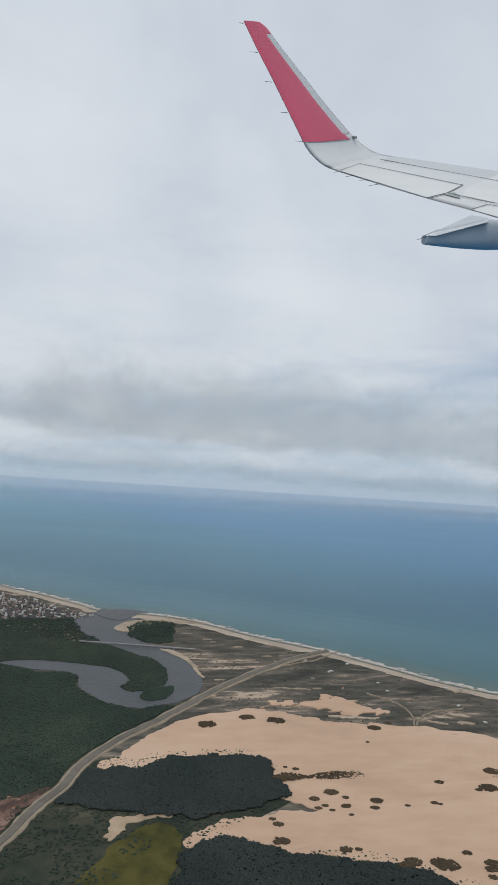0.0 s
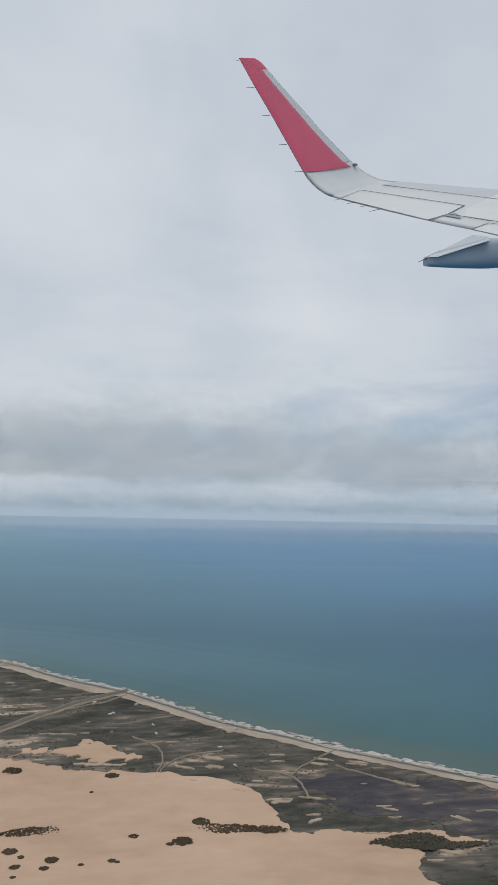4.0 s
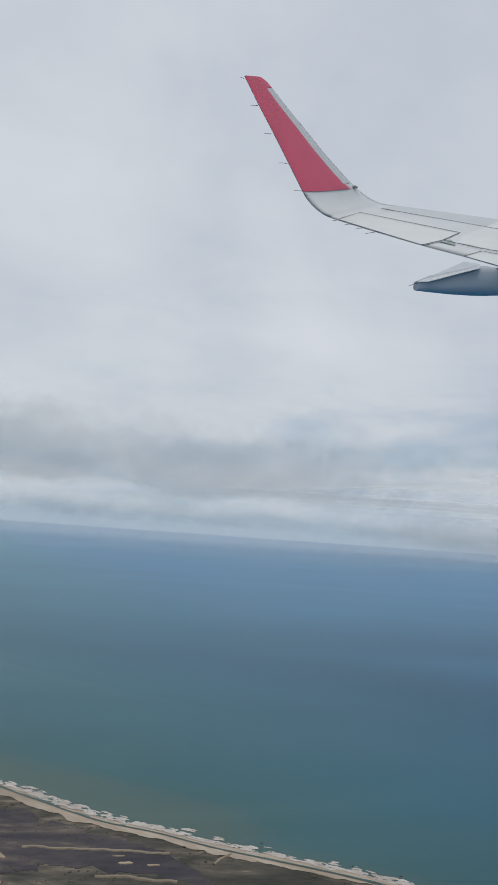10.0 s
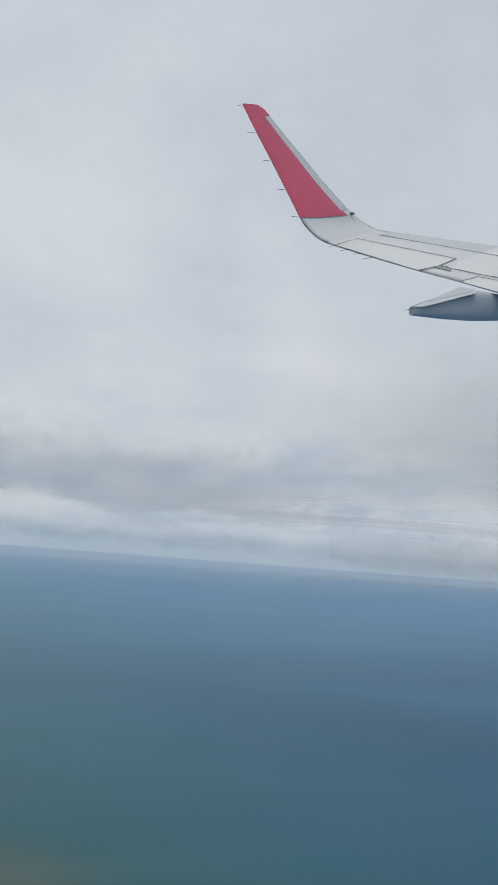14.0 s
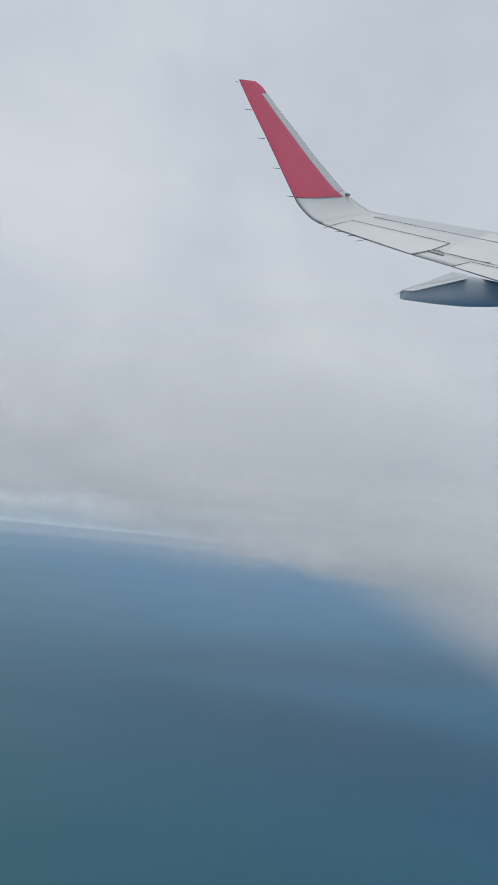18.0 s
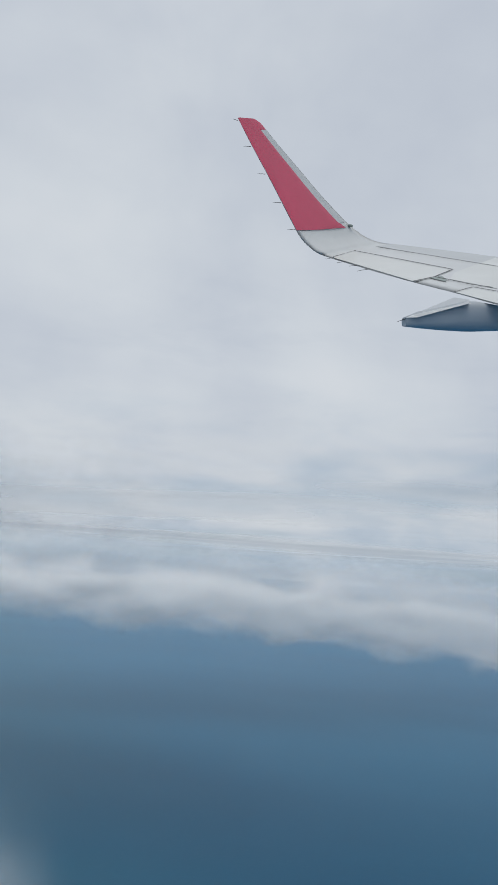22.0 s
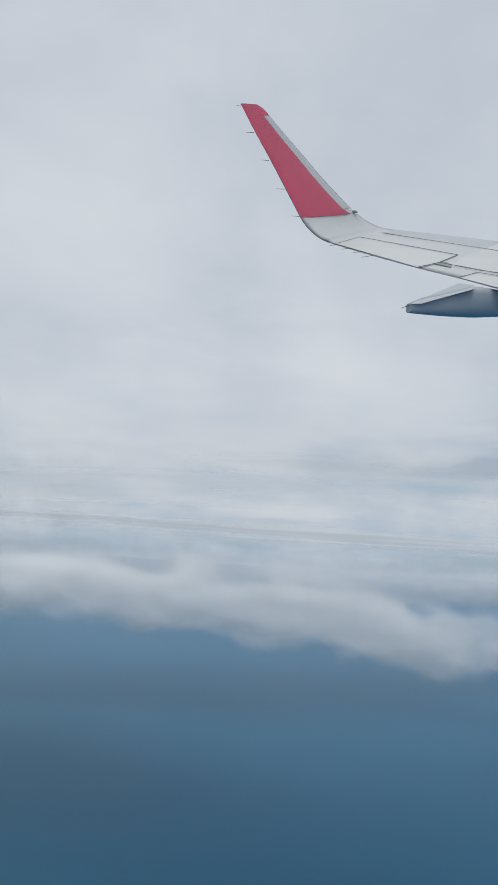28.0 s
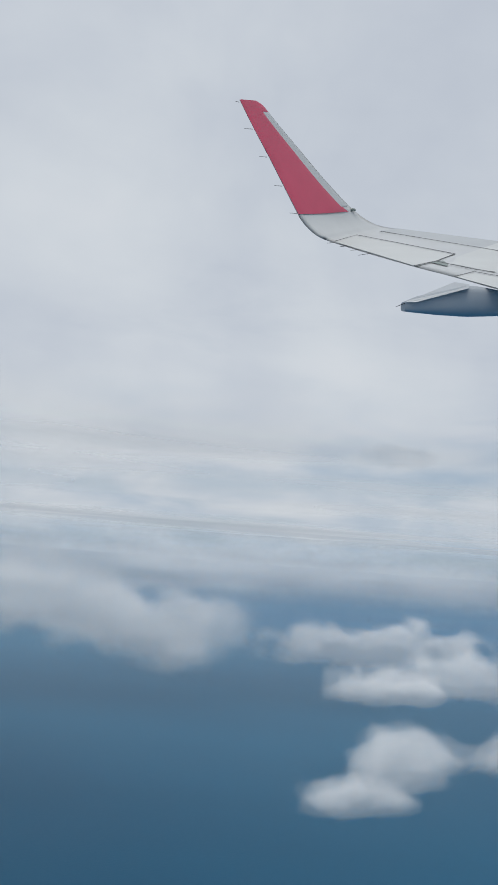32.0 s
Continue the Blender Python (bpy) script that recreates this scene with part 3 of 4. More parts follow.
def blowout(a, b, thin):
    """A long, thin, ragged patch of bare sand."""
    a, b = Vector((*a, 0)), Vector((*b, 0))
    n = Vector((-(b - a).y, (b - a).x, 0)).normalized()
    ring = [a.lerp(b, 0.5 - 0.5 * math.cos(k * 0.6283)) + n * (thin * math.sin(k * 0.6283) * rng.uniform(0.5, 1.2)) for k in range(10)]
    size = (b - a).length
    ob, _ = patch("sand_patch", [(q.x, q.y) for q in ring], 0.0026, SAND_STREAK, min(0.006, 0.35 * thin + 0.03 * size), 70, 8)
    return tagged(ob, "pale wind-drawn patch of bare sand in the scrub", "sand patch", "sand patches", "structure")


for ax, ay, bx, by, wide in STREAKS:
    blowout((ax, ay), (bx, by), 0.5 * wide)
for k in range(60):
    s = rng.uniform(0.05, 0.97)
    base = smooth_line(SCRUBLINE, False, 10)[int(s * (N - 1))] - OUT * (0.09 + 0.56 * rng.uniform() ** 1.2)
    if inside(dune_line, np.array([[base.x, base.y]]))[0] or inside(lagoon_line, np.array([[base.x, base.y]]))[0] or base.x < 0.75:
        continue
    size = rng.uniform(0.010, 0.04) * (1.5 if rng.uniform() < 0.2 else 1)
    c = base + WIND * size
    blowout((base.x, base.y), (c.x, c.y), size * rng.uniform(0.05, 0.14))

# ---- woods and bushes ----
isle, isle_line = patch("mangrove_floor", [(0.093, 2.832), (0.269, 2.784), (0.424, 2.702), (0.543, 2.592), (0.564, 2.502), (0.534, 2.448), (0.568, 2.401), (0.656, 2.422), (0.689, 2.494), (0.689, 2.605), (0.616, 2.729), (0.555, 2.821), (0.397, 2.951), (0.212, 3.120), (0.095, 3.189)], 0.0028, GREEN, 0.01, 20)
tagged(isle, "dark mangrove island in the lagoon", "ground", kind="structure")
islet, islet_line = patch("islet_floor", [(0.580, 2.379), (0.630, 2.404), (0.678, 2.400), (0.669, 2.355), (0.626, 2.320), (0.583, 2.331)], 0.0028, GREEN, 0.006, 30)
tagged(islet, "small dark mangrove islet in the lagoon", "ground", kind="structure")


def wood(name, line, count, low, high, mat, label, level=1, flat=0.7, lift=0.002):
    return tagged(clumps(name, scatter(line, count, rng), low, high, mat, rng, level, flat, lift), label, "trees", kind="stuff")


def outline(points, amount=0.012, size=18):
    return ragged(smooth_line(points, True, 10), amount, size)


wood("mangrove_wood", isle_line, 24000, 0.0018, 0.0036, MANGROVE_LEAF, "dense dark green mangroves on the lagoon island")
wood("mangrove_wood", islet_line, 1400, 0.0018, 0.004, MANGROVE_LEAF, "dense dark green mangroves on the small islet")
wood("forest", forest_line, 52000, 0.0018, 0.0036, MANGROVE_LEAF, "dense dark green forest beside the road")
wood("mangrove_wood", outline([(0.095, 3.257), (0.299, 3.226), (0.472, 3.156), (0.490, 2.980), (0.543, 2.867), (0.397, 2.951), (0.211, 3.094), (0.095, 3.162)]), 5000, 0.0022, 0.0045, MANGROVE_LEAF, "dark green mangroves along the far river arm")
wood("mangrove_wood", outline([(0.651, 2.883), (0.662, 2.983), (0.725, 3.036), (0.817, 2.982), (0.809, 2.883), (0.765, 2.774), (0.695, 2.805)]), 2600, 0.002, 0.0045, MANGROVE_LEAF, "dark green grove on the sand spit")
wood_line = outline([(0.317, 1.977), (0.398, 1.982), (0.503, 1.955), (0.551, 1.979), (0.646, 1.953), (0.740, 1.922), (0.785, 1.881), (0.776, 1.810), (0.787, 1.757), (0.777, 1.709), (0.713, 1.693), (0.634, 1.693), (0.536, 1.711), (0.425, 1.770), (0.324, 1.833), (0.270, 1.902)], 0.018, 22)
wood("dune_wood", wood_line, 30000, 0.0018, 0.0036, WOOD_LEAF, "dense almost black wood beside the dune", 1, 0.8, 0.004)
near_wood = outline([(0.504, 1.591), (0.578, 1.617), (0.644, 1.576), (0.707, 1.516), (0.799, 1.448), (0.915, 1.386), (0.952, 1.326), (0.938, 1.202), (0.406, 1.340), (0.477, 1.536)], 0.018, 22)
wood("dune_wood", near_wood, 36000, 0.0018, 0.0036, WOOD_LEAF, "dense almost black wood at the dune's foot", 1, 0.8, 0.004)
spots = scatter(near_line, 26000, rng)
on_lawn = inside(lawn_line, spots)
spots = spots[~(on_lawn & [noise.noise(Vector((u * 11, v * 11, 4))) < 0.16 for u, v in spots]) & ~inside(bare_line, spots)]
spots = spots[[noise.noise(Vector((u * 16, v * 16, 1))) > -0.25 for u, v in spots]]
tagged(clumps("scrub_bushes", spots, 0.0014, 0.0034, MANGROVE_LEAF, rng, 1, 0.6, 0.001), "dark green scattered bushes around the meadow", "bushes", kind="stuff")
wood("dune_bush_strip", outline([(1.258, 1.614), (1.280, 1.626), (1.338, 1.597), (1.408, 1.562), (1.435, 1.545), (1.429, 1.532), (1.350, 1.559), (1.280, 1.590)], 0.006, 30), 2200, 0.0016, 0.0034, BUSH_LEAF, "long low strip of dry bushes on the sand", 1, 0.5, 0.006)
wood("dune_bush_strip", outline([(0.77, 1.794), (0.808, 1.801), (0.847, 1.769), (0.879, 1.772), (0.921, 1.764), (0.968, 1.748), (0.976, 1.728), (0.964, 1.714), (0.916, 1.73), (0.875, 1.743), (0.841, 1.764), (0.789, 1.771)], 0.005, 30), 2200, 0.0016, 0.0034, BUSH_LEAF, "low strip of dry bushes beside the dune wood", 1, 0.5, 0.007)
wood("dune_bush_strip", outline([(1.576, 1.421), (1.612, 1.424), (1.633, 1.428), (1.677, 1.419), (1.704, 1.412), (1.725, 1.385), (1.742, 1.354), (1.803, 1.327), (1.751, 1.332), (1.713, 1.34), (1.685, 1.347), (1.658, 1.36), (1.632, 1.378), (1.598, 1.402)], 0.008, 30), 3600, 0.0014, 0.003, SCRUB_LEAF, "low dry bushes at the end of the dune", 1, 0.5, 0.004)
for u, v, r in [(1.124, 1.632, 0.0098), (0.952, 1.619, 0.013), (0.935, 1.597, 0.0095), (0.88, 1.627, 0.0104), (0.872, 1.688, 0.0149), (0.893, 1.656, 0.0067), (0.819, 1.835, 0.0045), (0.839, 1.816, 0.0076), (1.007, 1.578, 0.0054), (1.067, 1.565, 0.0073), (1.077, 1.556, 0.0045), (1.064, 1.872, 0.0036), (1.123, 1.945, 0.0162), (1.176, 1.964, 0.0089), (0.887, 2.068, 0.0228), (0.821, 2.117, 0.0197), (0.706, 2.113, 0.0228), (0.713, 1.615, 0.0108), (0.709, 1.639, 0.0076), (0.81, 1.487, 0.0126), (0.833, 1.479, 0.0067), (0.915, 1.405, 0.0171), (0.963, 1.386, 0.0162), (1.056, 1.343, 0.013), (0.875, 1.592, 0.0045), (0.827, 1.68, 0.0108), (0.838, 1.647, 0.0067), (0.82, 1.644, 0.0073), (0.845, 1.625, 0.0054), (0.697, 1.559, 0.0162), (1.19, 1.572, 0.0076), (1.216, 1.573, 0.0202), (1.274, 1.638, 0.018), (1.046, 1.328, 0.0126), (1.034, 1.308, 0.0095), (0.973, 1.373, 0.0225), (0.9, 1.4, 0.0152), (1.028, 1.386, 0.0095)]:
    a, d = rng.uniform(0, 6.28, 90), np.sqrt(rng.uniform(0, 1, 90))
    along, across = 1.05 * r * d * np.cos(a), 0.75 * r * d * np.sin(a)
    pts = np.stack([u + along * 0.86 + across * 0.5, v - along * 0.5 + across * 0.86], 1)
    tagged(clumps("dune_bush", pts, max(0.0014, r * 0.14), max(0.0022, r * 0.26), BUSH_LEAF, rng, 1, 0.45, dune_lift(u, v)), "round dry bush standing on the open sand", "bush", "bushes on the dune")

coast = smooth_line(SCRUBLINE, False, 10)
belt = []
while len(belt) < 9000:
    q = coast[int(rng.uniform(0.06, 0.97) * (N - 1))] - OUT * rng.uniform(0.01, 0.75) + Vector((*rng.normal(0, 0.03, 2), 0))
    if noise.noise(Vector((q.x * 6, q.y * 14, 3))) > -0.12:
        belt.append((q.x, q.y))
belt = np.array(belt)
belt = belt[~inside(dune_line, belt) & ~inside(lagoon_line, belt)]
belt = belt[[road_gap(p) > 0.02 for p in belt]]
tagged(clumps("scrub_bushes", belt, 0.0012, 0.0036, SCRUB_LEAF, rng, 1, 0.3), "low grey-brown scrub bushes on the coastal plain", "bushes", kind="stuff")

# gardens and trees of the seaside town
TOWN = [(0.02, 3.70), (0.20, 3.64), (0.345, 3.46), (0.47, 3.28), (0.56, 3.17), (0.46, 3.14), (0.30, 3.22), (0.02, 3.24)]
town, town_line = patch("town_ground", TOWN, 0.0004, HEATH, 0.012, 20)
tagged(town, "dusky built-up ground of the seaside town", "ground", kind="structure")
wood("garden_trees", town_line, 2600, 0.0016, 0.0036, MANGROVE_LEAF, "dark trees scattered among the town's houses", lift=0.0)

# ---- houses and bridge ----
WALL = earth("limewashed_wall", [(0.3, (0.22, 0.21, 0.20)), (0.7, (0.38, 0.37, 0.35))], 200)
TILE = earth("clay_roof", [(0.3, (0.16, 0.075, 0.05)), (0.7, (0.30, 0.16, 0.11))], 300)
SHEET = earth("pale_sheet_roof", [(0.3, (0.28, 0.28, 0.28)), (0.7, (0.5, 0.5, 0.49))], 300)
PALE = earth("pale_concrete", [(0.3, (0.16, 0.165, 0.165)), (0.7, (0.24, 0.24, 0.235))], 200)


def house(w, d, h, roof_mat, label):
    """A small house: walls and a gabled roof with eaves."""
    top = tagged(new("house"), label, "house", "houses")
    bm = bmesh.new()
    bmesh.ops.create_cube(bm, size=1, matrix=Matrix.Translation((0, 0, h / 2)) @ Matrix.Diagonal((w, d, h, 1)))
    part("wall", bm, WALL, top)
    bm = bmesh.new()
    e, r = 1.12, h * 0.55
    p = [bm.verts.new(c) for c in ((-w * e / 2, -d * e / 2, h), (w * e / 2, -d * e / 2, h), (w * e / 2, d * e / 2, h), (-w * e / 2, d * e / 2, h), (-w * e / 2, 0, h + r), (w * e / 2, 0, h + r))]
    for f in ((0, 1, 5, 4), (2, 3, 4, 5), (0, 4, 3), (1, 2, 5), (3, 2, 1, 0)):
        bm.faces.new([p[k] for k in f])
    part("roof", bm, roof_mat, top)
    return top


S = 0.0068 * U
models = [house(S, 0.8 * S, 0.5 * S, TILE, "small white house with a clay tile roof"), house(1.6 * S, 0.9 * S, 0.55 * S, SHEET, "long white house with a pale sheet roof"),
          house(0.9 * S, 0.9 * S, 1.5 * S, SHEET, "tall pale apartment house in the seaside town")]


def settle(line, count, kinds):
    pts = scatter(line, count, rng)
    for u, v in pts:
        p = on_ground(u, v, 0.0005)
        yield kinds[rng.integers(len(kinds))], Matrix.Translation(p) @ Matrix.Rotation(rng.choice([0.3, 0.3 + 1.571]) + rng.normal(0, 0.15), 4, "Z")


spots = list(settle(outline([(0.097, 3.667), (0.233, 3.618), (0.361, 3.468), (0.496, 3.259), (0.573, 3.185), (0.461, 3.153), (0.300, 3.240), (0.095, 3.243)], 0.004), 560, [0, 0, 0, 1, 1, 2])) + list(settle(outline([(0.964, 2.559), (1.217, 2.523), (1.268, 2.369), (1.347, 2.217), (1.566, 2.003), (1.421, 1.859), (1.263, 2.071), (0.983, 2.349)], 0.004), 60, [0, 1, 1])) + list(settle(outline([(0.113, 1.977), (0.161, 1.954), (0.210, 1.941), (0.262, 1.949), (0.271, 1.914), (0.204, 1.851), (0.155, 1.801), (0.109, 1.767)], 0.004), 26, [0, 1]))
used = set()
for k, m in spots:
    if k in used:
        copy_thing(models[k], m)
    else:
        models[k].matrix_world = m
        used.add(k)

bridge = tagged(new("bridge"), "long low concrete bridge over the river", "bridge")
deck_line = smooth_line([(0.467, 2.888), (0.646, 2.782), (0.828, 2.669)], False, 12)
bm = bmesh.new()
rows = []
for i, q in enumerate(deck_line):
    a = (deck_line[min(i + 1, len(deck_line) - 1)] - deck_line[max(i - 1, 0)]).normalized()
    n = Vector((-a.y, a.x, 0)) * 0.0032
    rows.append([bm.verts.new(on_ground((q + n * e).x, (q + n * e).y, z)) for e, z in ((-1, 0.008), (1, 0.008), (1, 0.006), (-1, 0.006))])
for r, s in zip(rows, rows[1:]):
    for k in range(4):
        bm.faces.new((r[k], r[(k + 1) % 4], s[(k + 1) % 4], s[k]))
bm.faces.new(rows[0])
bm.faces.new(rows[-1])
part("deck", bm, PALE, bridge)
for q in deck_line[1:-1:2]:
    bm = bmesh.new()
    bmesh.ops.create_cone(bm, segments=8, radius1=0.002 * U, radius2=0.0016 * U, depth=0.006 * U, matrix=Matrix.Translation(on_ground(q.x, q.y, 0.003)))
    part("pier", bm, PALE, bridge)


# ---- clouds ----
def deck_vapour():
    """The underside of a thin cloud deck over the open sea: daylight comes through it, less where it is thick."""
    m = bpy.data.materials.new("deck_vapour")
    m.use_nodes = True
    t = m.node_tree
    t.nodes.clear()
    at = t.nodes.new("ShaderNodeTexCoord").outputs["Object"]
    axis = t.nodes.new("ShaderNodeSeparateXYZ")
    t.links.new(at, axis.inputs[0])
    x, y, _ = axis.outputs

    def share(value, a, b):
        n = node(t, "ShaderNodeMapRange", **{"From Min": a, "From Max": b})
        n.interpolation_type = "SMOOTHSTEP"
        t.links.new(value, n.inputs[0])
        return n.outputs[0]

    thick = noise_at(t, place(t, (0.35, 1.0, 1), radians(24)), 5.0, 1.2, 0.5, 0.5)
    offshore = share(x, 0.55, 0.95)
    tint = ramp(t, [(0.40, (0.62, 0.635, 0.65)), (0.52, (0.55, 0.57, 0.59)), (0.62, (0.42, 0.45, 0.48))], thick)
    cover = maths(t, "MULTIPLY", share(thick, 0.38, 0.58), offshore)
    near = share(y, 0.17, 0.36)
    far = maths(t, "SUBTRACT", 1.0, share(y, 0.7, 1.5))
    cover = maths(t, "MULTIPLY", maths(t, "MULTIPLY", cover, 0.7), maths(t, "MULTIPLY", near, far))
    thru, clear, mix, out = (t.nodes.new(k) for k in ("ShaderNodeBsdfTranslucent", "ShaderNodeBsdfTransparent", "ShaderNodeMixShader", "ShaderNodeOutputMaterial"))
    t.links.new(tint.outputs[0], thru.inputs[0])
    t.links.new(cover, mix.inputs[0])
    t.links.new(clear.outputs[0], mix.inputs[1])
    t.links.new(thru.outputs[0], mix.inputs[2])
    t.links.new(mix.outputs[0], out.inputs[0])
    return m


# the deck above the sea: a sheet with a slightly sagging underside, highest offshore
dv, df = [], []
COLS, ROWS = 420, 150
for j in range(ROWS + 1):
    for i in range(COLS + 1):
        u, v = -2.5 + 15.5 * i / COLS, 0.62 + 14.0 * (j / ROWS) ** 1.8
        q = Vector((u * 1.6, v * 1.3, 0))
        sag = 0.006 * noise.fractal(q, 0.9, 2.1, 3)
        dv.append((u * U, v * U, (1.195 + 0.02 * min(4.0, max(0.0, u)) + sag) * U))
for j in range(ROWS):
    for i in range(COLS):
        a = j * (COLS + 1) + i
        df.append((a, a + 1, a + COLS + 2, a + COLS + 1))
tagged(mesh_object("cloud_deck", dv, df, deck_vapour(), smooth=True), "thin banded deck of cloud over the sea", "cloud", kind="stuff")

scene.cycles.transparent_max_bounces = 80
scene.cycles.max_bounces, scene.cycles.diffuse_bounces, scene.cycles.transmission_bounces = 14, 10, 12


def ease(x, a, b):
    f = min(1.0, max(0.0, (x - a) / (b - a)))
    return f * f * (3 - 2 * f)


def droplets(seed, dense, size, crisp, through, tear):
    """Cloud: white scattering droplets, thin at the torn rim and denser within."""
    m = bpy.data.materials.new("cloud_droplets")
    m.use_nodes = True
    t = m.node_tree
    t.nodes.clear()
    edge = t.nodes.new("ShaderNodeAttribute")
    edge.attribute_name = "core_share"
    at = t.nodes.new("ShaderNodeTexCoord").outputs["Object"]
    move = t.nodes.new("ShaderNodeMapping")
    move.inputs["Location"].default_value = (seed, seed * 0.7, seed * 1.3)
    layer = maths(t, "MULTIPLY", t.nodes.new("ShaderNodeNewGeometry").outputs["Random Per Island"], 0.012)
    apart = t.nodes.new("ShaderNodeCombineXYZ")
    t.links.new(layer, apart.inputs[1])
    t.links.new(apart.outputs[0], move.inputs[0])
    shifted = t.nodes.new("ShaderNodeVectorMath")
    t.links.new(at, shifted.inputs[0])
    t.links.new(move.outputs[0], shifted.inputs[1])
    puff = noise_at(t, shifted.outputs[0], size, 5, 0.5, 0.3)
    soft = maths(t, "MULTIPLY_ADD", maths(t, "SUBTRACT", puff, 0.5), tear, edge.outputs["Fac"])
    n = node(t, "ShaderNodeMapRange", **{"From Min": 0.5 - crisp, "From Max": 0.5 + crisp, "To Max": dense})
    n.interpolation_type = "SMOOTHSTEP"
    t.links.new(soft, n.inputs[0])
    rim = maths(t, "MINIMUM", maths(t, "MULTIPLY", edge.outputs["Fac"], 6.0), 1.0)
    lit, thru, clear, body, mix, out = (t.nodes.new(k) for k in ("ShaderNodeBsdfDiffuse", "ShaderNodeBsdfTranslucent", "ShaderNodeBsdfTransparent", "ShaderNodeMixShader", "ShaderNodeMixShader", "ShaderNodeOutputMaterial"))
    for k in (lit, thru):
        k.inputs[0].default_value = (0.95, 0.96, 0.97, 1)
    body.inputs[0].default_value = through
    t.links.new(lit.outputs[0], body.inputs[1])
    t.links.new(thru.outputs[0], body.inputs[2])
    t.links.new(maths(t, "MULTIPLY", n.outputs[0], rim), mix.inputs[0])
    t.links.new(clear.outputs[0], mix.inputs[1])
    t.links.new(body.outputs[0], mix.inputs[2])
    t.links.new(mix.outputs[0], out.inputs[0])
    return m


def billow(name, label, y0, x0, x1, base, top, seed, layers=1, step=0.03, rise=0.0, dense=0.24, size=13, crisp=0.4, rim=(0.085, 0.10), ends=(0.16, 0.22), swell=0.035, grain=5, bulge=0.06, lean=0.0, through=0.45, cols=90, rows=36, tear=1.1, swing=lambda x: 0.0):
    """One cloud of thin billowing layers, bulging towards its middle; base, top: its limits along x, in plan units; rim, ends: how softly it thins out; swing: how its line bends."""
    verts, faces, share = [], [], []
    for k in range(layers):
        first = len(verts)
        for i in range(cols + 1):
            x = x0 + (x1 - x0) * i / cols
            lo, hi = base(x) + rise * k, top(x) + rise * k
            side = min(ease(x, x0, x0 + ends[0]), 1 - ease(x, x1 - ends[1], x1))
            for j in range(rows + 1):
                f = j / rows
                z = lo + (hi - lo) * f
                puff = swell * noise.fractal(Vector((x * grain, z * grain * 1.3, seed + 0.12 * k)), 0.9, 2.1, 3)
                verts.append((x * U, (y0 + step * k + swing(x) + puff - bulge * (1 - (2 * f - 1) ** 2) - lean * (z - lo)) * U, z * U))
                share.append(side * min(ease(z, lo, lo + rim[0]), 1 - ease(z, hi - rim[1], hi)))
        for i in range(cols):
            for j in range(rows):
                a = first + i * (rows + 1) + j
                faces.append((a, a + rows + 1, a + rows + 2, a + 1))
    ob = mesh_object(name, verts, faces, droplets(seed, dense, size, crisp, through, tear), smooth=True)
    ob.data.attributes.new("core_share", "FLOAT", "POINT").data.foreach_set("value", share)
    return tagged(ob, label, "cloud", kind="stuff")


# haze along the horizon
for y0, dense, layers in ((15, 0.16, 1), (34, 0.20, 2)):
    billow("haze", "pale haze lying along the horizon", y0, -30, 70, lambda x: 0.44, lambda x: 1.0 + 0.019 * y0, 1.0, layers, 1.0, dense=dense, size=0.05, crisp=0.5, rim=(0.4, 0.014 * y0), ends=(8, 8), swell=0.0, grain=1, bulge=0.0, cols=30, rows=24, tear=0.0)
# rows of cumulus over the sea off the coast
billow("cloud_row", "far row of grey cumulus above the horizon", 6.1, -0.8, 9.0, lambda x: 1.06, lambda x: 1.34, 11.0, 3, 0.25, size=8, crisp=0.45, rim=(0.13, 0.19), ends=(0.5, 2.5), swell=0.05, grain=2.6, bulge=0.08, cols=160, rows=24, tear=3.2)
billow("cloud_row", "heaped grey cumulus with flat bases over the sea", 3.2, -0.8, 4.5, lambda x: 1.14, lambda x: 1.68, 2.0, 4, 0.2, 0.012, size=8, crisp=0.3, rim=(0.10, 0.42), ends=(0.5, 1.9), swell=0.06, grain=3.2, bulge=0.2, lean=0.25, cols=160, rows=50, tear=3.0)
# the cloud that the aircraft passes closely: high at its front, low and torn at its back
billow("cloud", "soft grey cloud close beside the flight path", 0.58, 2.16, 3.40, lambda x: 1.03 - 0.03 * ease(x, 2.5, 2.8) - 0.10 * ease(x, 2.75, 3.1) - 0.05 * ease(x, 3.1, 3.35), lambda x: 1.37 - 0.25 * ease(x, 2.98, 3.25), 3.1, 8, 0.018, size=11, crisp=0.5, rim=(0.12, 0.24), ends=(0.56, 0.30), swell=0.012, bulge=0.02, tear=1.0)
billow("cloud_veil", "thin torn veil of grey cloud", 0.47, 2.96, 3.49, lambda x: 0.87 - 0.14 * ease(x, 3.08, 3.26), lambda x: 1.07, 1.7, 5, 0.02, size=22, crisp=0.4, rim=(0.10, 0.20), ends=(0.16, 0.24), swell=0.012, bulge=0.02, tear=2.0)


# a bank of low cumulus over the open sea, bending nearer and breaking off at its far end
def bank_base(x):
    return 0.985 - 0.03 * ease(x, 3.3, 3.9) - 0.03 * ease(x, 3.9, 4.3)


def bank_top(x):
    return 1.115 - 0.04 * ease(x, 3.9, 4.3)


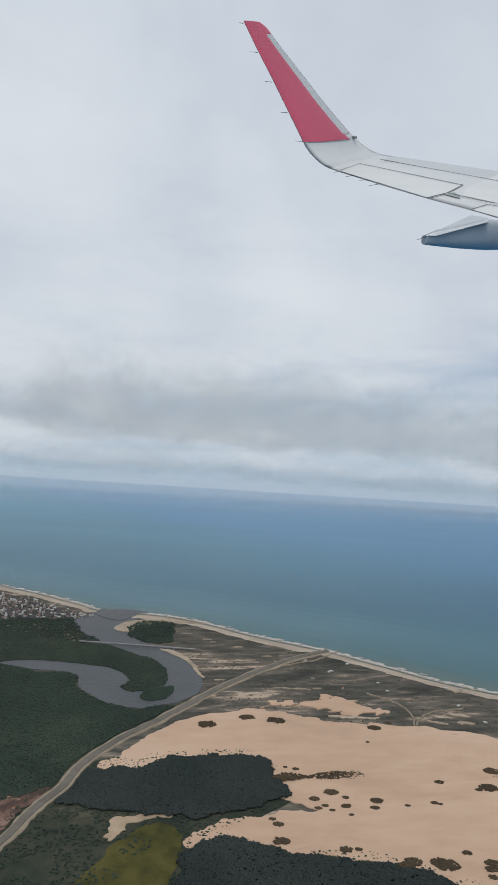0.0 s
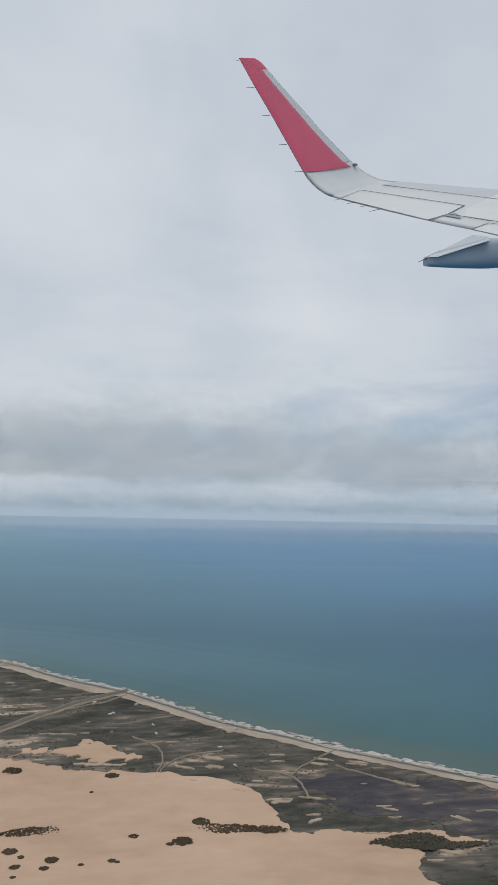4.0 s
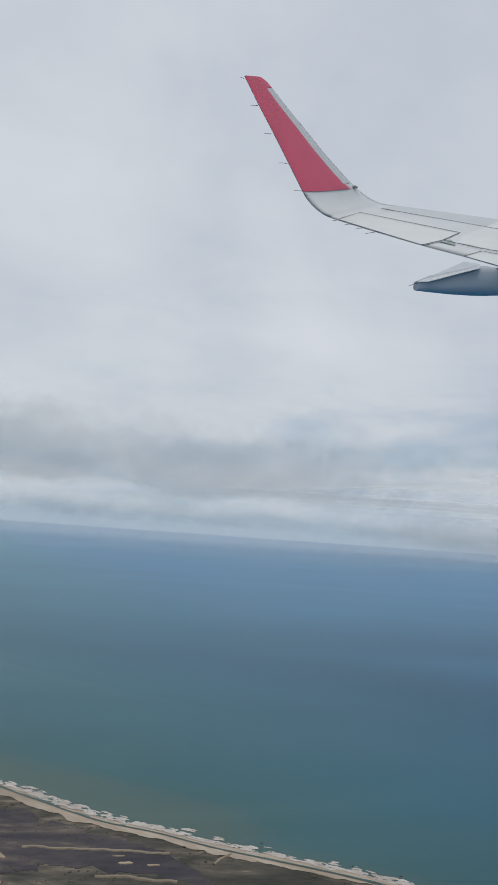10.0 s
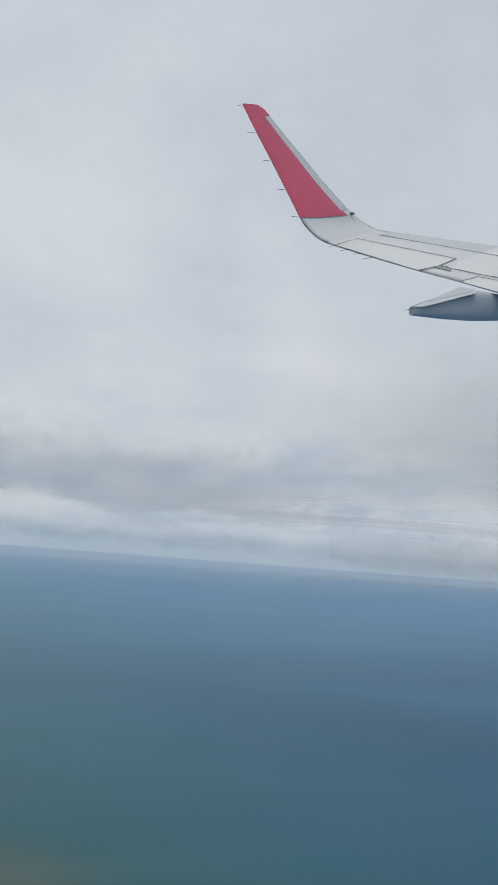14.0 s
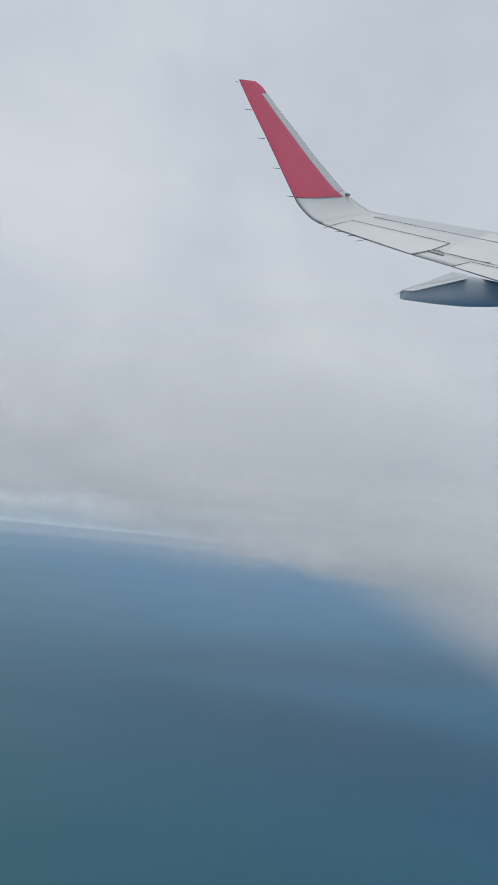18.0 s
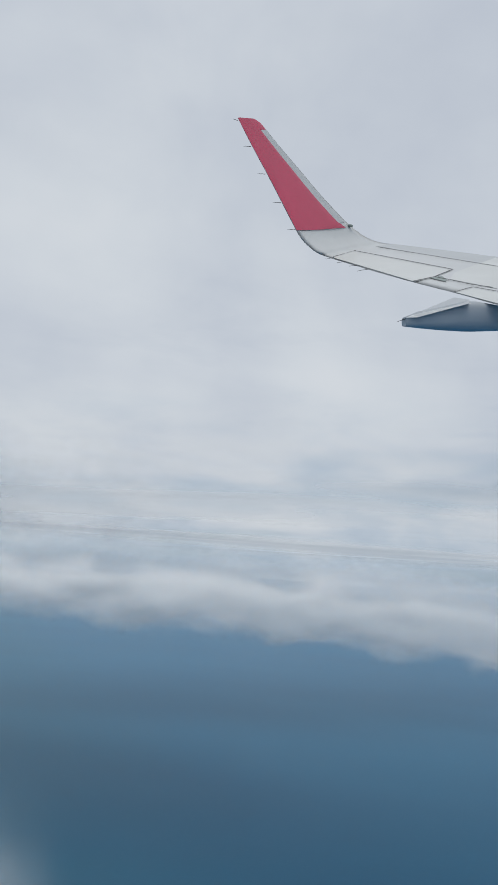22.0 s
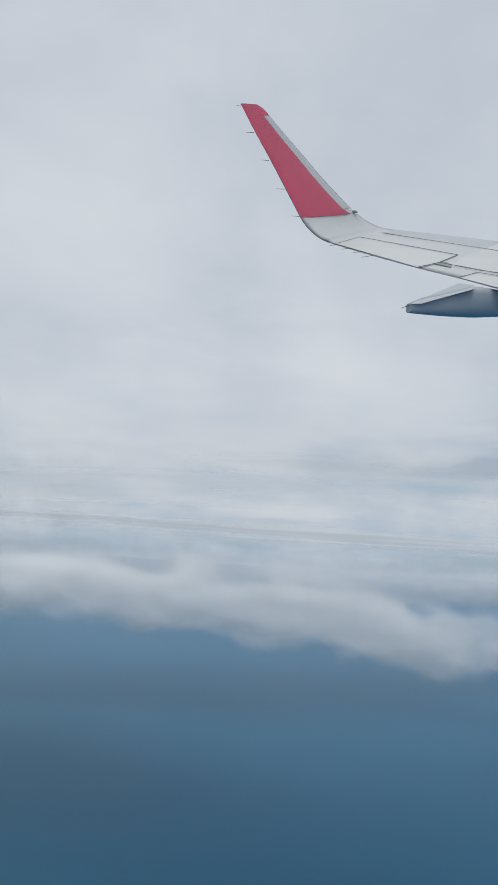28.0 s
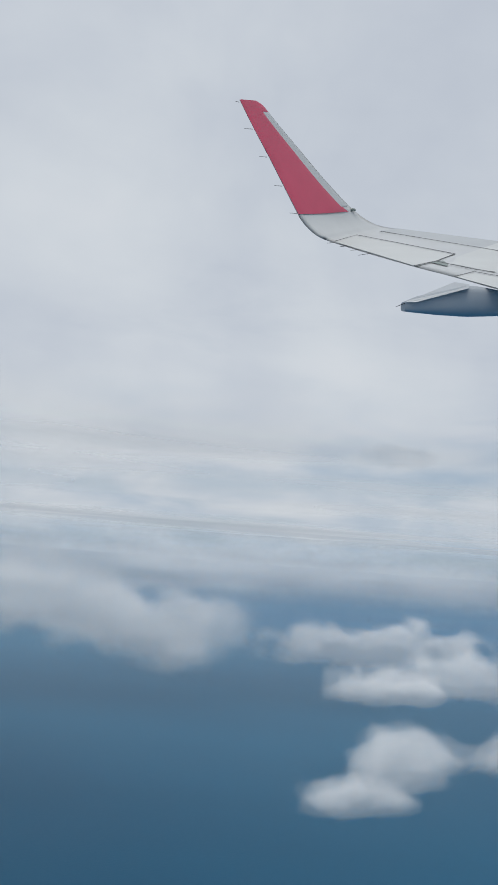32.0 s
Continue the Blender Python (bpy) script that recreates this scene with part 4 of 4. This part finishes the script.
billow("cloud_bank", "long white bank of low cumulus over the sea", 1.38, 2.85, 4.365, bank_base, bank_top, 4.0, 6, 0.02, 0.005, size=40, crisp=0.22, rim=(0.06, 0.07), ends=(0.3, 0.12), swell=0.014, grain=11, bulge=0.035, cols=240, rows=30, tear=2.4, swing=lambda x: -0.28 * ease(x, 3.6, 4.3))
billow("cloud_layer", "pale soft cloud layer low over the sea", 2.3, 3.0, 6.6, lambda x: 0.95, lambda x: 1.20, 6.0, 4, 0.16, size=9, rim=(0.14, 0.15), ends=(0.5, 0.8), swell=0.03, grain=4, bulge=0.05, cols=120, tear=1.4)
HEAPS = [
    ("white cumulus behind the end of the bank", 1.40, 4.38, 4.95, 0.925, 1.040),
    ("small white cumulus with a flat grey base", 1.0, 4.37, 4.62, 0.930, 0.990),
    ("white cumulus with a flat grey base", 1.02, 4.40, 5.1, 0.925, 1.030),
    ("ragged white cumulus low over the sea", 0.60, 4.262, 4.362, 0.925, 1.000),
    ("ragged white cumulus tail low over the sea", 0.61, 4.315, 4.62, 0.945, 0.990),
    ("thin shred of cumulus low over the sea", 0.60, 4.225, 4.335, 0.920, 0.962),
]
for n, (label, y0, x0, x1, lo, hi) in enumerate(HEAPS):
    w, h = x1 - x0, hi - lo
    billow("cumulus", label, y0, x0, x1, lambda x: lo + 0.2 * h * abs(2 * (x - x0) / w - 1) ** 3, lambda x: hi - 0.3 * h * abs(2 * (x - x0) / w - 1) ** 2, 8.0 + 2.3 * n, 6, 0.006, size=60 if y0 > 0.9 else 85, crisp=0.26, rim=(0.4 * h, 0.5 * h), ends=(0.3 * w, 0.3 * w), swell=0.012 * y0, grain=13 / y0, bulge=0.035 * y0, cols=70, rows=28, tear=3.6)
billow("cloud_shred", "small dark grey shred of cloud under the deck", 2.9, 5.22, 5.70, lambda x: 1.50, lambda x: 1.62, 5.3, 1, size=22, rim=(0.05, 0.06), ends=(0.2, 0.2), swell=0.01, grain=6, bulge=0.0, lean=1.5, through=0.1, cols=40, rows=14)

# ---- aircraft wing ----
def paint(name, colour, rough, grime=0.06, spec=0.5):
    m, t, b = material(name, rough, 0, spec)
    n = noise_at(t, place(t), 1.6, 8, 0.6, 0.3)
    low = tuple(c * (1 - grime) for c in colour)
    t.links.new(ramp(t, [(0.35, low), (0.6, colour)], n).outputs[0], b.inputs["Base Color"])
    b.inputs["Coat Weight"].default_value = 0.15
    return m


WHITE = paint("white_wing_paint", (0.50, 0.52, 0.53), 0.4)
GREY = paint("grey_wing_paint", (0.40, 0.43, 0.46), 0.4)
PANEL = paint("bright_wing_paint", (0.55, 0.57, 0.565), 0.4)
SLAT_GREY = paint("light_grey_paint", (0.42, 0.445, 0.46), 0.4)
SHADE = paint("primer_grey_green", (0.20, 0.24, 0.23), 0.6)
RED = paint("red_livery_paint", (0.46, 0.045, 0.10), 0.35, 0.10)
FAIR = paint("blue_grey_paint", (0.33, 0.365, 0.405), 0.5)
DARK = paint("dark_seal", (0.03, 0.03, 0.035), 0.6)
SEAL = paint("grey_seal", (0.085, 0.09, 0.095), 0.6)

SECTIONS = [
    ((6.498, 7.132, 3.273), (9.079, 10.220, 5.593)),
    ((6.302, 8.210, 3.809), (8.634, 10.789, 5.790)),
    ((6.183, 8.884, 4.145), (8.360, 11.159, 5.922)),
    ((6.001, 9.665, 4.522), (7.945, 11.960, 6.253)),
    ((5.819, 10.696, 5.036), (7.579, 12.640, 6.530)),
    ((5.644, 11.967, 5.681), (7.296, 13.119, 6.718)),
    ((5.425, 12.055, 5.772), (6.988, 13.084, 6.699)),
    ((5.259, 12.101, 5.898), (6.710, 13.008, 6.724)),
    ((5.147, 12.126, 6.017), (6.468, 12.902, 6.766)),
    ((5.071, 12.139, 6.129), (6.222, 12.783, 6.830)),
    ((4.785, 12.179, 6.607), (5.695, 12.691, 7.168)),
    ((4.498, 12.219, 7.087), (5.223, 12.626, 7.531)),
    ((4.208, 12.251, 7.543), (4.797, 12.566, 7.853)),
    ((4.020, 12.280, 7.866), (4.522, 12.533, 8.080)),
    ((3.948, 12.291, 7.990), (4.415, 12.517, 8.157)),
    ((3.931, 12.292, 8.013), (4.294, 12.481, 8.186)),
]
wing = tagged(new("aircraft_wing"), "white airliner wing with an upturned red-painted winglet", "aircraft wing")
wing.location = (6.5, 9.0, 4.2)
bpy.context.view_layer.update()
BASE = wing.matrix_world.inverted()


def local(p):
    return BASE @ Vector(p)


def fine_sections(a, b, per=4):
    """Sections a to b, rounded between the given ones."""
    te = [Vector(s[0]) for s in SECTIONS]
    le = [Vector(s[1]) for s in SECTIONS]
    out = []
    for i in range(a, b):
        for s in range(per):
            f = s / per
            pair = []
            for p in (te, le):
                q = [p[max(0, min(len(p) - 1, i + k))] for k in (-1, 0, 1, 2)]
                pair.append(0.5 * (2 * q[1] + (q[2] - q[0]) * f + (2 * q[0] - 5 * q[1] + 4 * q[2] - q[3]) * f * f + (3 * q[1] - q[0] - 3 * q[2] + q[3]) * f ** 3))
            out.append(pair)
    out.append([te[b], le[b]])
    return out


def skin(sections, f0=0.0, f1=1.0, f2=1.0, proud=0.0, closed=True, thick=0.1, cols=10):
    """A lofted aerofoil: near face, leading edge and far face; or a coat of paint on the near face alone."""
    bm = bmesh.new()
    rows = []
    for k, (te, le) in enumerate(sections):
        a, b = sections[max(0, k - 1)], sections[min(len(sections) - 1, k + 1)]
        n = (le - te).cross((b[0] + b[1]) - (a[0] + a[1])).normalized()
        if n.dot(Vector((0, 0, 1)) + Vector((0.2, -0.8, 0))) < 0:
            n = -n
        ch = (le - te).length
        top = f1 + (f2 - f1) * k / (len(sections) - 1)
        row = []
        for j in range(cols + 1):
            s = f0 + (top - f0) * j / cols
            row.append(te.lerp(le, s) + n * (proud + 0.003 * ch * math.sin(math.pi * s)))
        if closed:
            for j in range(cols - 1, 0, -1):
                s = f0 + (top - f0) * j / cols
                row.append(te.lerp(le, s) - n * thick * ch * (s ** 1.3) * math.sqrt(max(0.0, 1 - s)) * 1.6)
        rows.append([bm.verts.new(local(p)) for p in row])
    m = len(rows[0])
    for r, q in zip(rows, rows[1:]):
        for j in range(m if closed else m - 1):
            bm.faces.new((r[j], r[(j + 1) % m], q[(j + 1) % m], q[j]))
    if closed:
        bm.faces.new(rows[0])
        bm.faces.new(rows[-1])
    for f in bm.faces:
        f.smooth = True
    return bm


def surface(i, s, proud):
    """A point of the near face at section i and chord share s, lifted off the skin."""
    te, le = [Vector(q[0]) for q in SECTIONS], [Vector(q[1]) for q in SECTIONS]

    def at(i):
        k = max(0, min(len(SECTIONS) - 2, int(i)))
        f, pair = i - k, []
        for p in (te, le):
            q = [p[max(0, min(len(p) - 1, k + j))] for j in (-1, 0, 1, 2)]
            pair.append(0.5 * (2 * q[1] + (q[2] - q[0]) * f + (2 * q[0] - 5 * q[1] + 4 * q[2] - q[3]) * f * f + (3 * q[1] - q[0] - 3 * q[2] + q[3]) * f ** 3))
        return pair

    t0, l0 = at(i)
    a, b = at(max(0.0, i - 0.2)), at(min(len(SECTIONS) - 1.0, i + 0.2))
    n = (l0 - t0).cross((b[0] + b[1]) - (a[0] + a[1])).normalized()
    if n.dot(Vector((0.2, -0.8, 1))) < 0:
        n = -n
    return t0.lerp(l0, s) + n * (proud + 0.003 * (l0 - t0).length * math.sin(math.pi * s)), n


def coat(low, high, inner, outer, proud, rows=28, cols=10):
    """A coat of paint on the near face, with turned-in edges. low, high: section at a chord share; inner, outer: chord shares at a height."""
    bm = bmesh.new()
    grid = []
    for r in range(rows + 1):
        line = []
        for c in range(cols + 1):
            f = r / rows
            s = inner(f) + (outer(f) - inner(f)) * c / cols
            p, n = surface(low(s) + (high(s) - low(s)) * f, s, proud)
            rim = c in (0, cols)
            line.append(bm.verts.new(local(p - n * (proud * 0.7 if rim else 0))))
        grid.append(line)
    for r, q in zip(grid, grid[1:]):
        for a, b, c, d in zip(r, r[1:], q[1:], q):
            bm.faces.new((a, b, c, d)).smooth = True
    return bm


part("wing_skin", skin(fine_sections(0, len(SECTIONS) - 1), thick=0.015), WHITE, wing)
strip_edge = part("leading_edge_strip", coat(lambda s: 8.9, lambda s: 13.0, lambda f: 0.66, lambda f: 0.975, 0.007, 48), SLAT_GREY, wing, "grey leading edge of the winglet")
red_panel = part("red_panel", coat(lambda s: 9.0 - 0.85 * s, lambda s: 14.95, lambda f: 0.01, lambda f: 0.88 - 0.20 * f if f < 0.7 else 0.985, 0.014, 60), RED, wing, "red livery paint on the winglet")


def plate(points, normal, lift):
    """A flat panel that lies proud of the wing."""
    bm = bmesh.new()
    p = [Vector(q) for q in points]
    top = [bm.verts.new(local(q + normal * lift)) for q in p]
    low = [bm.verts.new(local(q + normal * (lift - 0.004))) for q in p]
    bm.faces.new(top)
    bm.faces.new(low[::-1])
    for k in range(len(p)):
        bm.faces.new((top[k], top[(k + 1) % len(p)], low[(k + 1) % len(p)], low[k]))
    return bm


def ribbon(points, width, normal, lift=0.006):
    """A thin strip along a line on the wing."""
    bm = bmesh.new()
    p = [Vector(q) for q in points]
    rows = []
    for i, q in enumerate(p):
        a = (p[min(i + 1, len(p) - 1)] - p[max(i - 1, 0)]).normalized()
        s = a.cross(normal).normalized() * width * 0.5
        rows.append([bm.verts.new(local(q + s * e + normal * h)) for e, h in ((-1, lift), (1, lift), (1, lift - 0.004), (-1, lift - 0.004))])
    for r, q in zip(rows, rows[1:]):
        for j in range(4):
            bm.faces.new((r[j], r[(j + 1) % 4], q[(j + 1) % 4], q[j]))
    bm.faces.new(rows[0])
    bm.faces.new(rows[-1])
    return bm


te0, te1, le1 = (Vector(q) for q in (SECTIONS[3][0], SECTIONS[5][0], SECTIONS[5][1]))
UPN = (te1 - te0).cross(le1 - te1).normalized()
if UPN.z < 0:
    UPN = -UPN
part("aileron_gap", ribbon([(5.708, 11.948, 5.687), (6.303, 12.446, 6.105), (6.999, 10.292, 5.112)], 0.016, UPN, 0.022), SEAL, wing, "dark gap in front of the aileron")
part("aileron_gap", ribbon([(6.001, 9.665, 4.522), (6.449, 9.866, 4.743), (6.999, 10.292, 5.112)], 0.016, UPN, 0.022), SEAL, wing, "dark gap at the aileron's end")
part("slat_gap", ribbon([(6.858, 12.714, 6.390), (7.377, 11.393, 5.803), (7.779, 10.327, 5.326), (8.097, 9.410, 4.908)], 0.013, UPN, 0.022), SEAL, wing, "dark line behind the slat")
part("flap_gap", ribbon([(6.164, 8.855, 4.124), (6.569, 9.060, 4.336), (6.699, 8.780, 4.217), (6.976, 8.229, 3.987)], 0.017, UPN, 0.022), SEAL, wing, "dark gap of the flap")
part("flap_gap", ribbon([(6.449, 9.866, 4.743), (6.653, 9.188, 4.427), (6.816, 8.947, 4.337)], 0.014, UPN, 0.022), SEAL, wing, "dark edge of the spoiler")


aileron = part("aileron", plate([(5.686, 11.897, 5.654), (6.264, 12.361, 6.050), (6.957, 10.257, 5.082), (6.438, 9.847, 4.730), (6.016, 9.661, 4.524)], UPN, 0.012), PANEL, wing, "white aileron on the trailing edge")
part("slat", plate([(6.923, 12.798, 6.452), (7.335, 12.961, 6.643), (7.912, 11.906, 6.215), (8.326, 11.110, 5.887), (8.735, 10.483, 5.649), (8.077, 9.639, 5.027), (7.823, 10.390, 5.371), (7.406, 11.443, 5.837)], UPN, 0.012), SLAT_GREY, wing, "light grey leading edge slat")
part("flap", plate([(6.195, 8.863, 4.136), (6.538, 9.013, 4.303), (6.668, 8.736, 4.185), (6.934, 8.176, 3.948), (6.460, 7.569, 3.501), (6.320, 8.236, 3.828)], UPN, 0.012), PANEL, wing, "white flap on the trailing edge")
part("spoiler_panel", plate([(6.909, 10.084, 4.976), (8.241, 11.020, 5.817), (8.183, 9.517, 4.987), (7.073, 8.133, 3.960), (6.816, 8.947, 4.337), (6.575, 9.656, 4.661)], UPN, 0.014), PANEL, wing, "brighter white spoiler panel")
part("aileron_gap", plate([(6.342, 9.812, 4.687), (6.567, 9.873, 4.777), (6.514, 9.633, 4.633), (6.421, 9.497, 4.536)], UPN, 0.018), SHADE, wing, "grey-green open gap beside the aileron")


def rod(a, b, r0, r1, sides=6):
    bm = bmesh.new()
    a, b = Vector(a), Vector(b)
    d = (b - a).normalized()
    s = d.orthogonal().normalized()
    t = d.cross(s)
    rings = [[bm.verts.new(local(c + (s * math.cos(k * 6.2832 / sides) + t * math.sin(k * 6.2832 / sides)) * r)) for k in range(sides)] for c, r in ((a, r0), (b, r1))]
    for k in range(sides):
        bm.faces.new((rings[0][k], rings[0][(k + 1) % sides], rings[1][(k + 1) % sides], rings[1][k]))
    bm.faces.new(rings[0])
    bm.faces.new(rings[1])
    return bm


for a, b in [((3.929, 12.273, 7.955), (3.847, 12.236, 7.934)), ((4.195, 12.236, 7.511), (4.029, 12.151, 7.436)), ((4.472, 12.198, 7.050), (4.315, 12.120, 6.986)), ((4.771, 12.164, 6.577), (4.599, 12.080, 6.512)), ((5.060, 12.136, 6.136), (4.885, 12.052, 6.075))]:
    part("static_wick", rod(a, b, 0.005, 0.0025), DARK, red_panel, "thin dark static discharge wick")
for a, b in [((5.708, 11.948, 5.687), (5.537, 11.884, 5.609)), ((5.747, 11.540, 5.476), (5.580, 11.481, 5.402)), ((5.792, 11.153, 5.277), (5.650, 11.145, 5.237)), ((5.846, 10.809, 5.104), (5.598, 10.714, 4.990))]:
    part("static_wick", rod(a, b, 0.005, 0.0025), DARK, aileron, "thin dark static discharge wick")

FAIRING = [
    ((5.363, 8.636, 3.602), (5.384, 8.665, 3.495)),
    ((5.536, 8.565, 3.692), (5.575, 8.617, 3.499)),
    ((5.788, 8.449, 3.761), (5.843, 8.520, 3.494)),
    ((6.077, 8.354, 3.858), (6.151, 8.447, 3.511)),
    ((6.201, 8.331, 3.873), (6.277, 8.424, 3.521)),
    ((6.467, 8.231, 3.830), (6.530, 8.307, 3.535)),
    ((7.159, 8.023, 3.718), (7.181, 8.048, 3.617)),
]
bm = bmesh.new()
rings = []
for k, (top, low) in enumerate(FAIRING):
    top, low = Vector(top), Vector(low)
    mid, half = (top + low) / 2, (top - low) / 2
    depth = Vector((-0.35, 0.9, 0.0)).normalized() * half.length * 0.7
    mid = mid + depth * 0.8
    rings.append([bm.verts.new(local(mid + half * math.copysign(abs(math.sin(a)) ** 0.75, math.sin(a)) + depth * math.copysign(abs(math.cos(a)) ** 0.75, math.cos(a)))) for a in (i * 6.28319 / 20 for i in range(20))])
for r, q in zip(rings, rings[1:]):
    for i in range(20):
        bm.faces.new((r[i], r[(i + 1) % 20], q[(i + 1) % 20], q[i])).smooth = True
bm.faces.new(rings[0])
bm.faces.new(rings[-1])
fairing = part("flap_track_fairing", bm, FAIR, wing, "blue-grey pointed flap track fairing")
part("fairing_flange", plate([(5.365, 8.640, 3.588), (5.424, 8.619, 3.622), (6.121, 8.784, 4.031), (6.131, 8.436, 3.893), (6.043, 8.301, 3.783), (5.480, 8.574, 3.589)], Vector((-0.25, -0.85, 0.2)).normalized(), 0.01), GREY, fairing, "pale upper flange of the fairing")
part("static_wick", rod(*((5.367, 8.642, 3.582), (5.277, 8.707, 3.541)), 0.005, 0.0025), DARK, fairing, "thin dark static discharge wick")
bm = bmesh.new()
bmesh.ops.create_uvsphere(bm, u_segments=12, v_segments=8, radius=0.032, matrix=Matrix.Translation(local((6.354, 12.811, 6.760))) @ Matrix.Diagonal((1.8, 1, 0.8, 1)))
part("navigation_light", bm, SHADE, strip_edge, "small dark-framed navigation light")
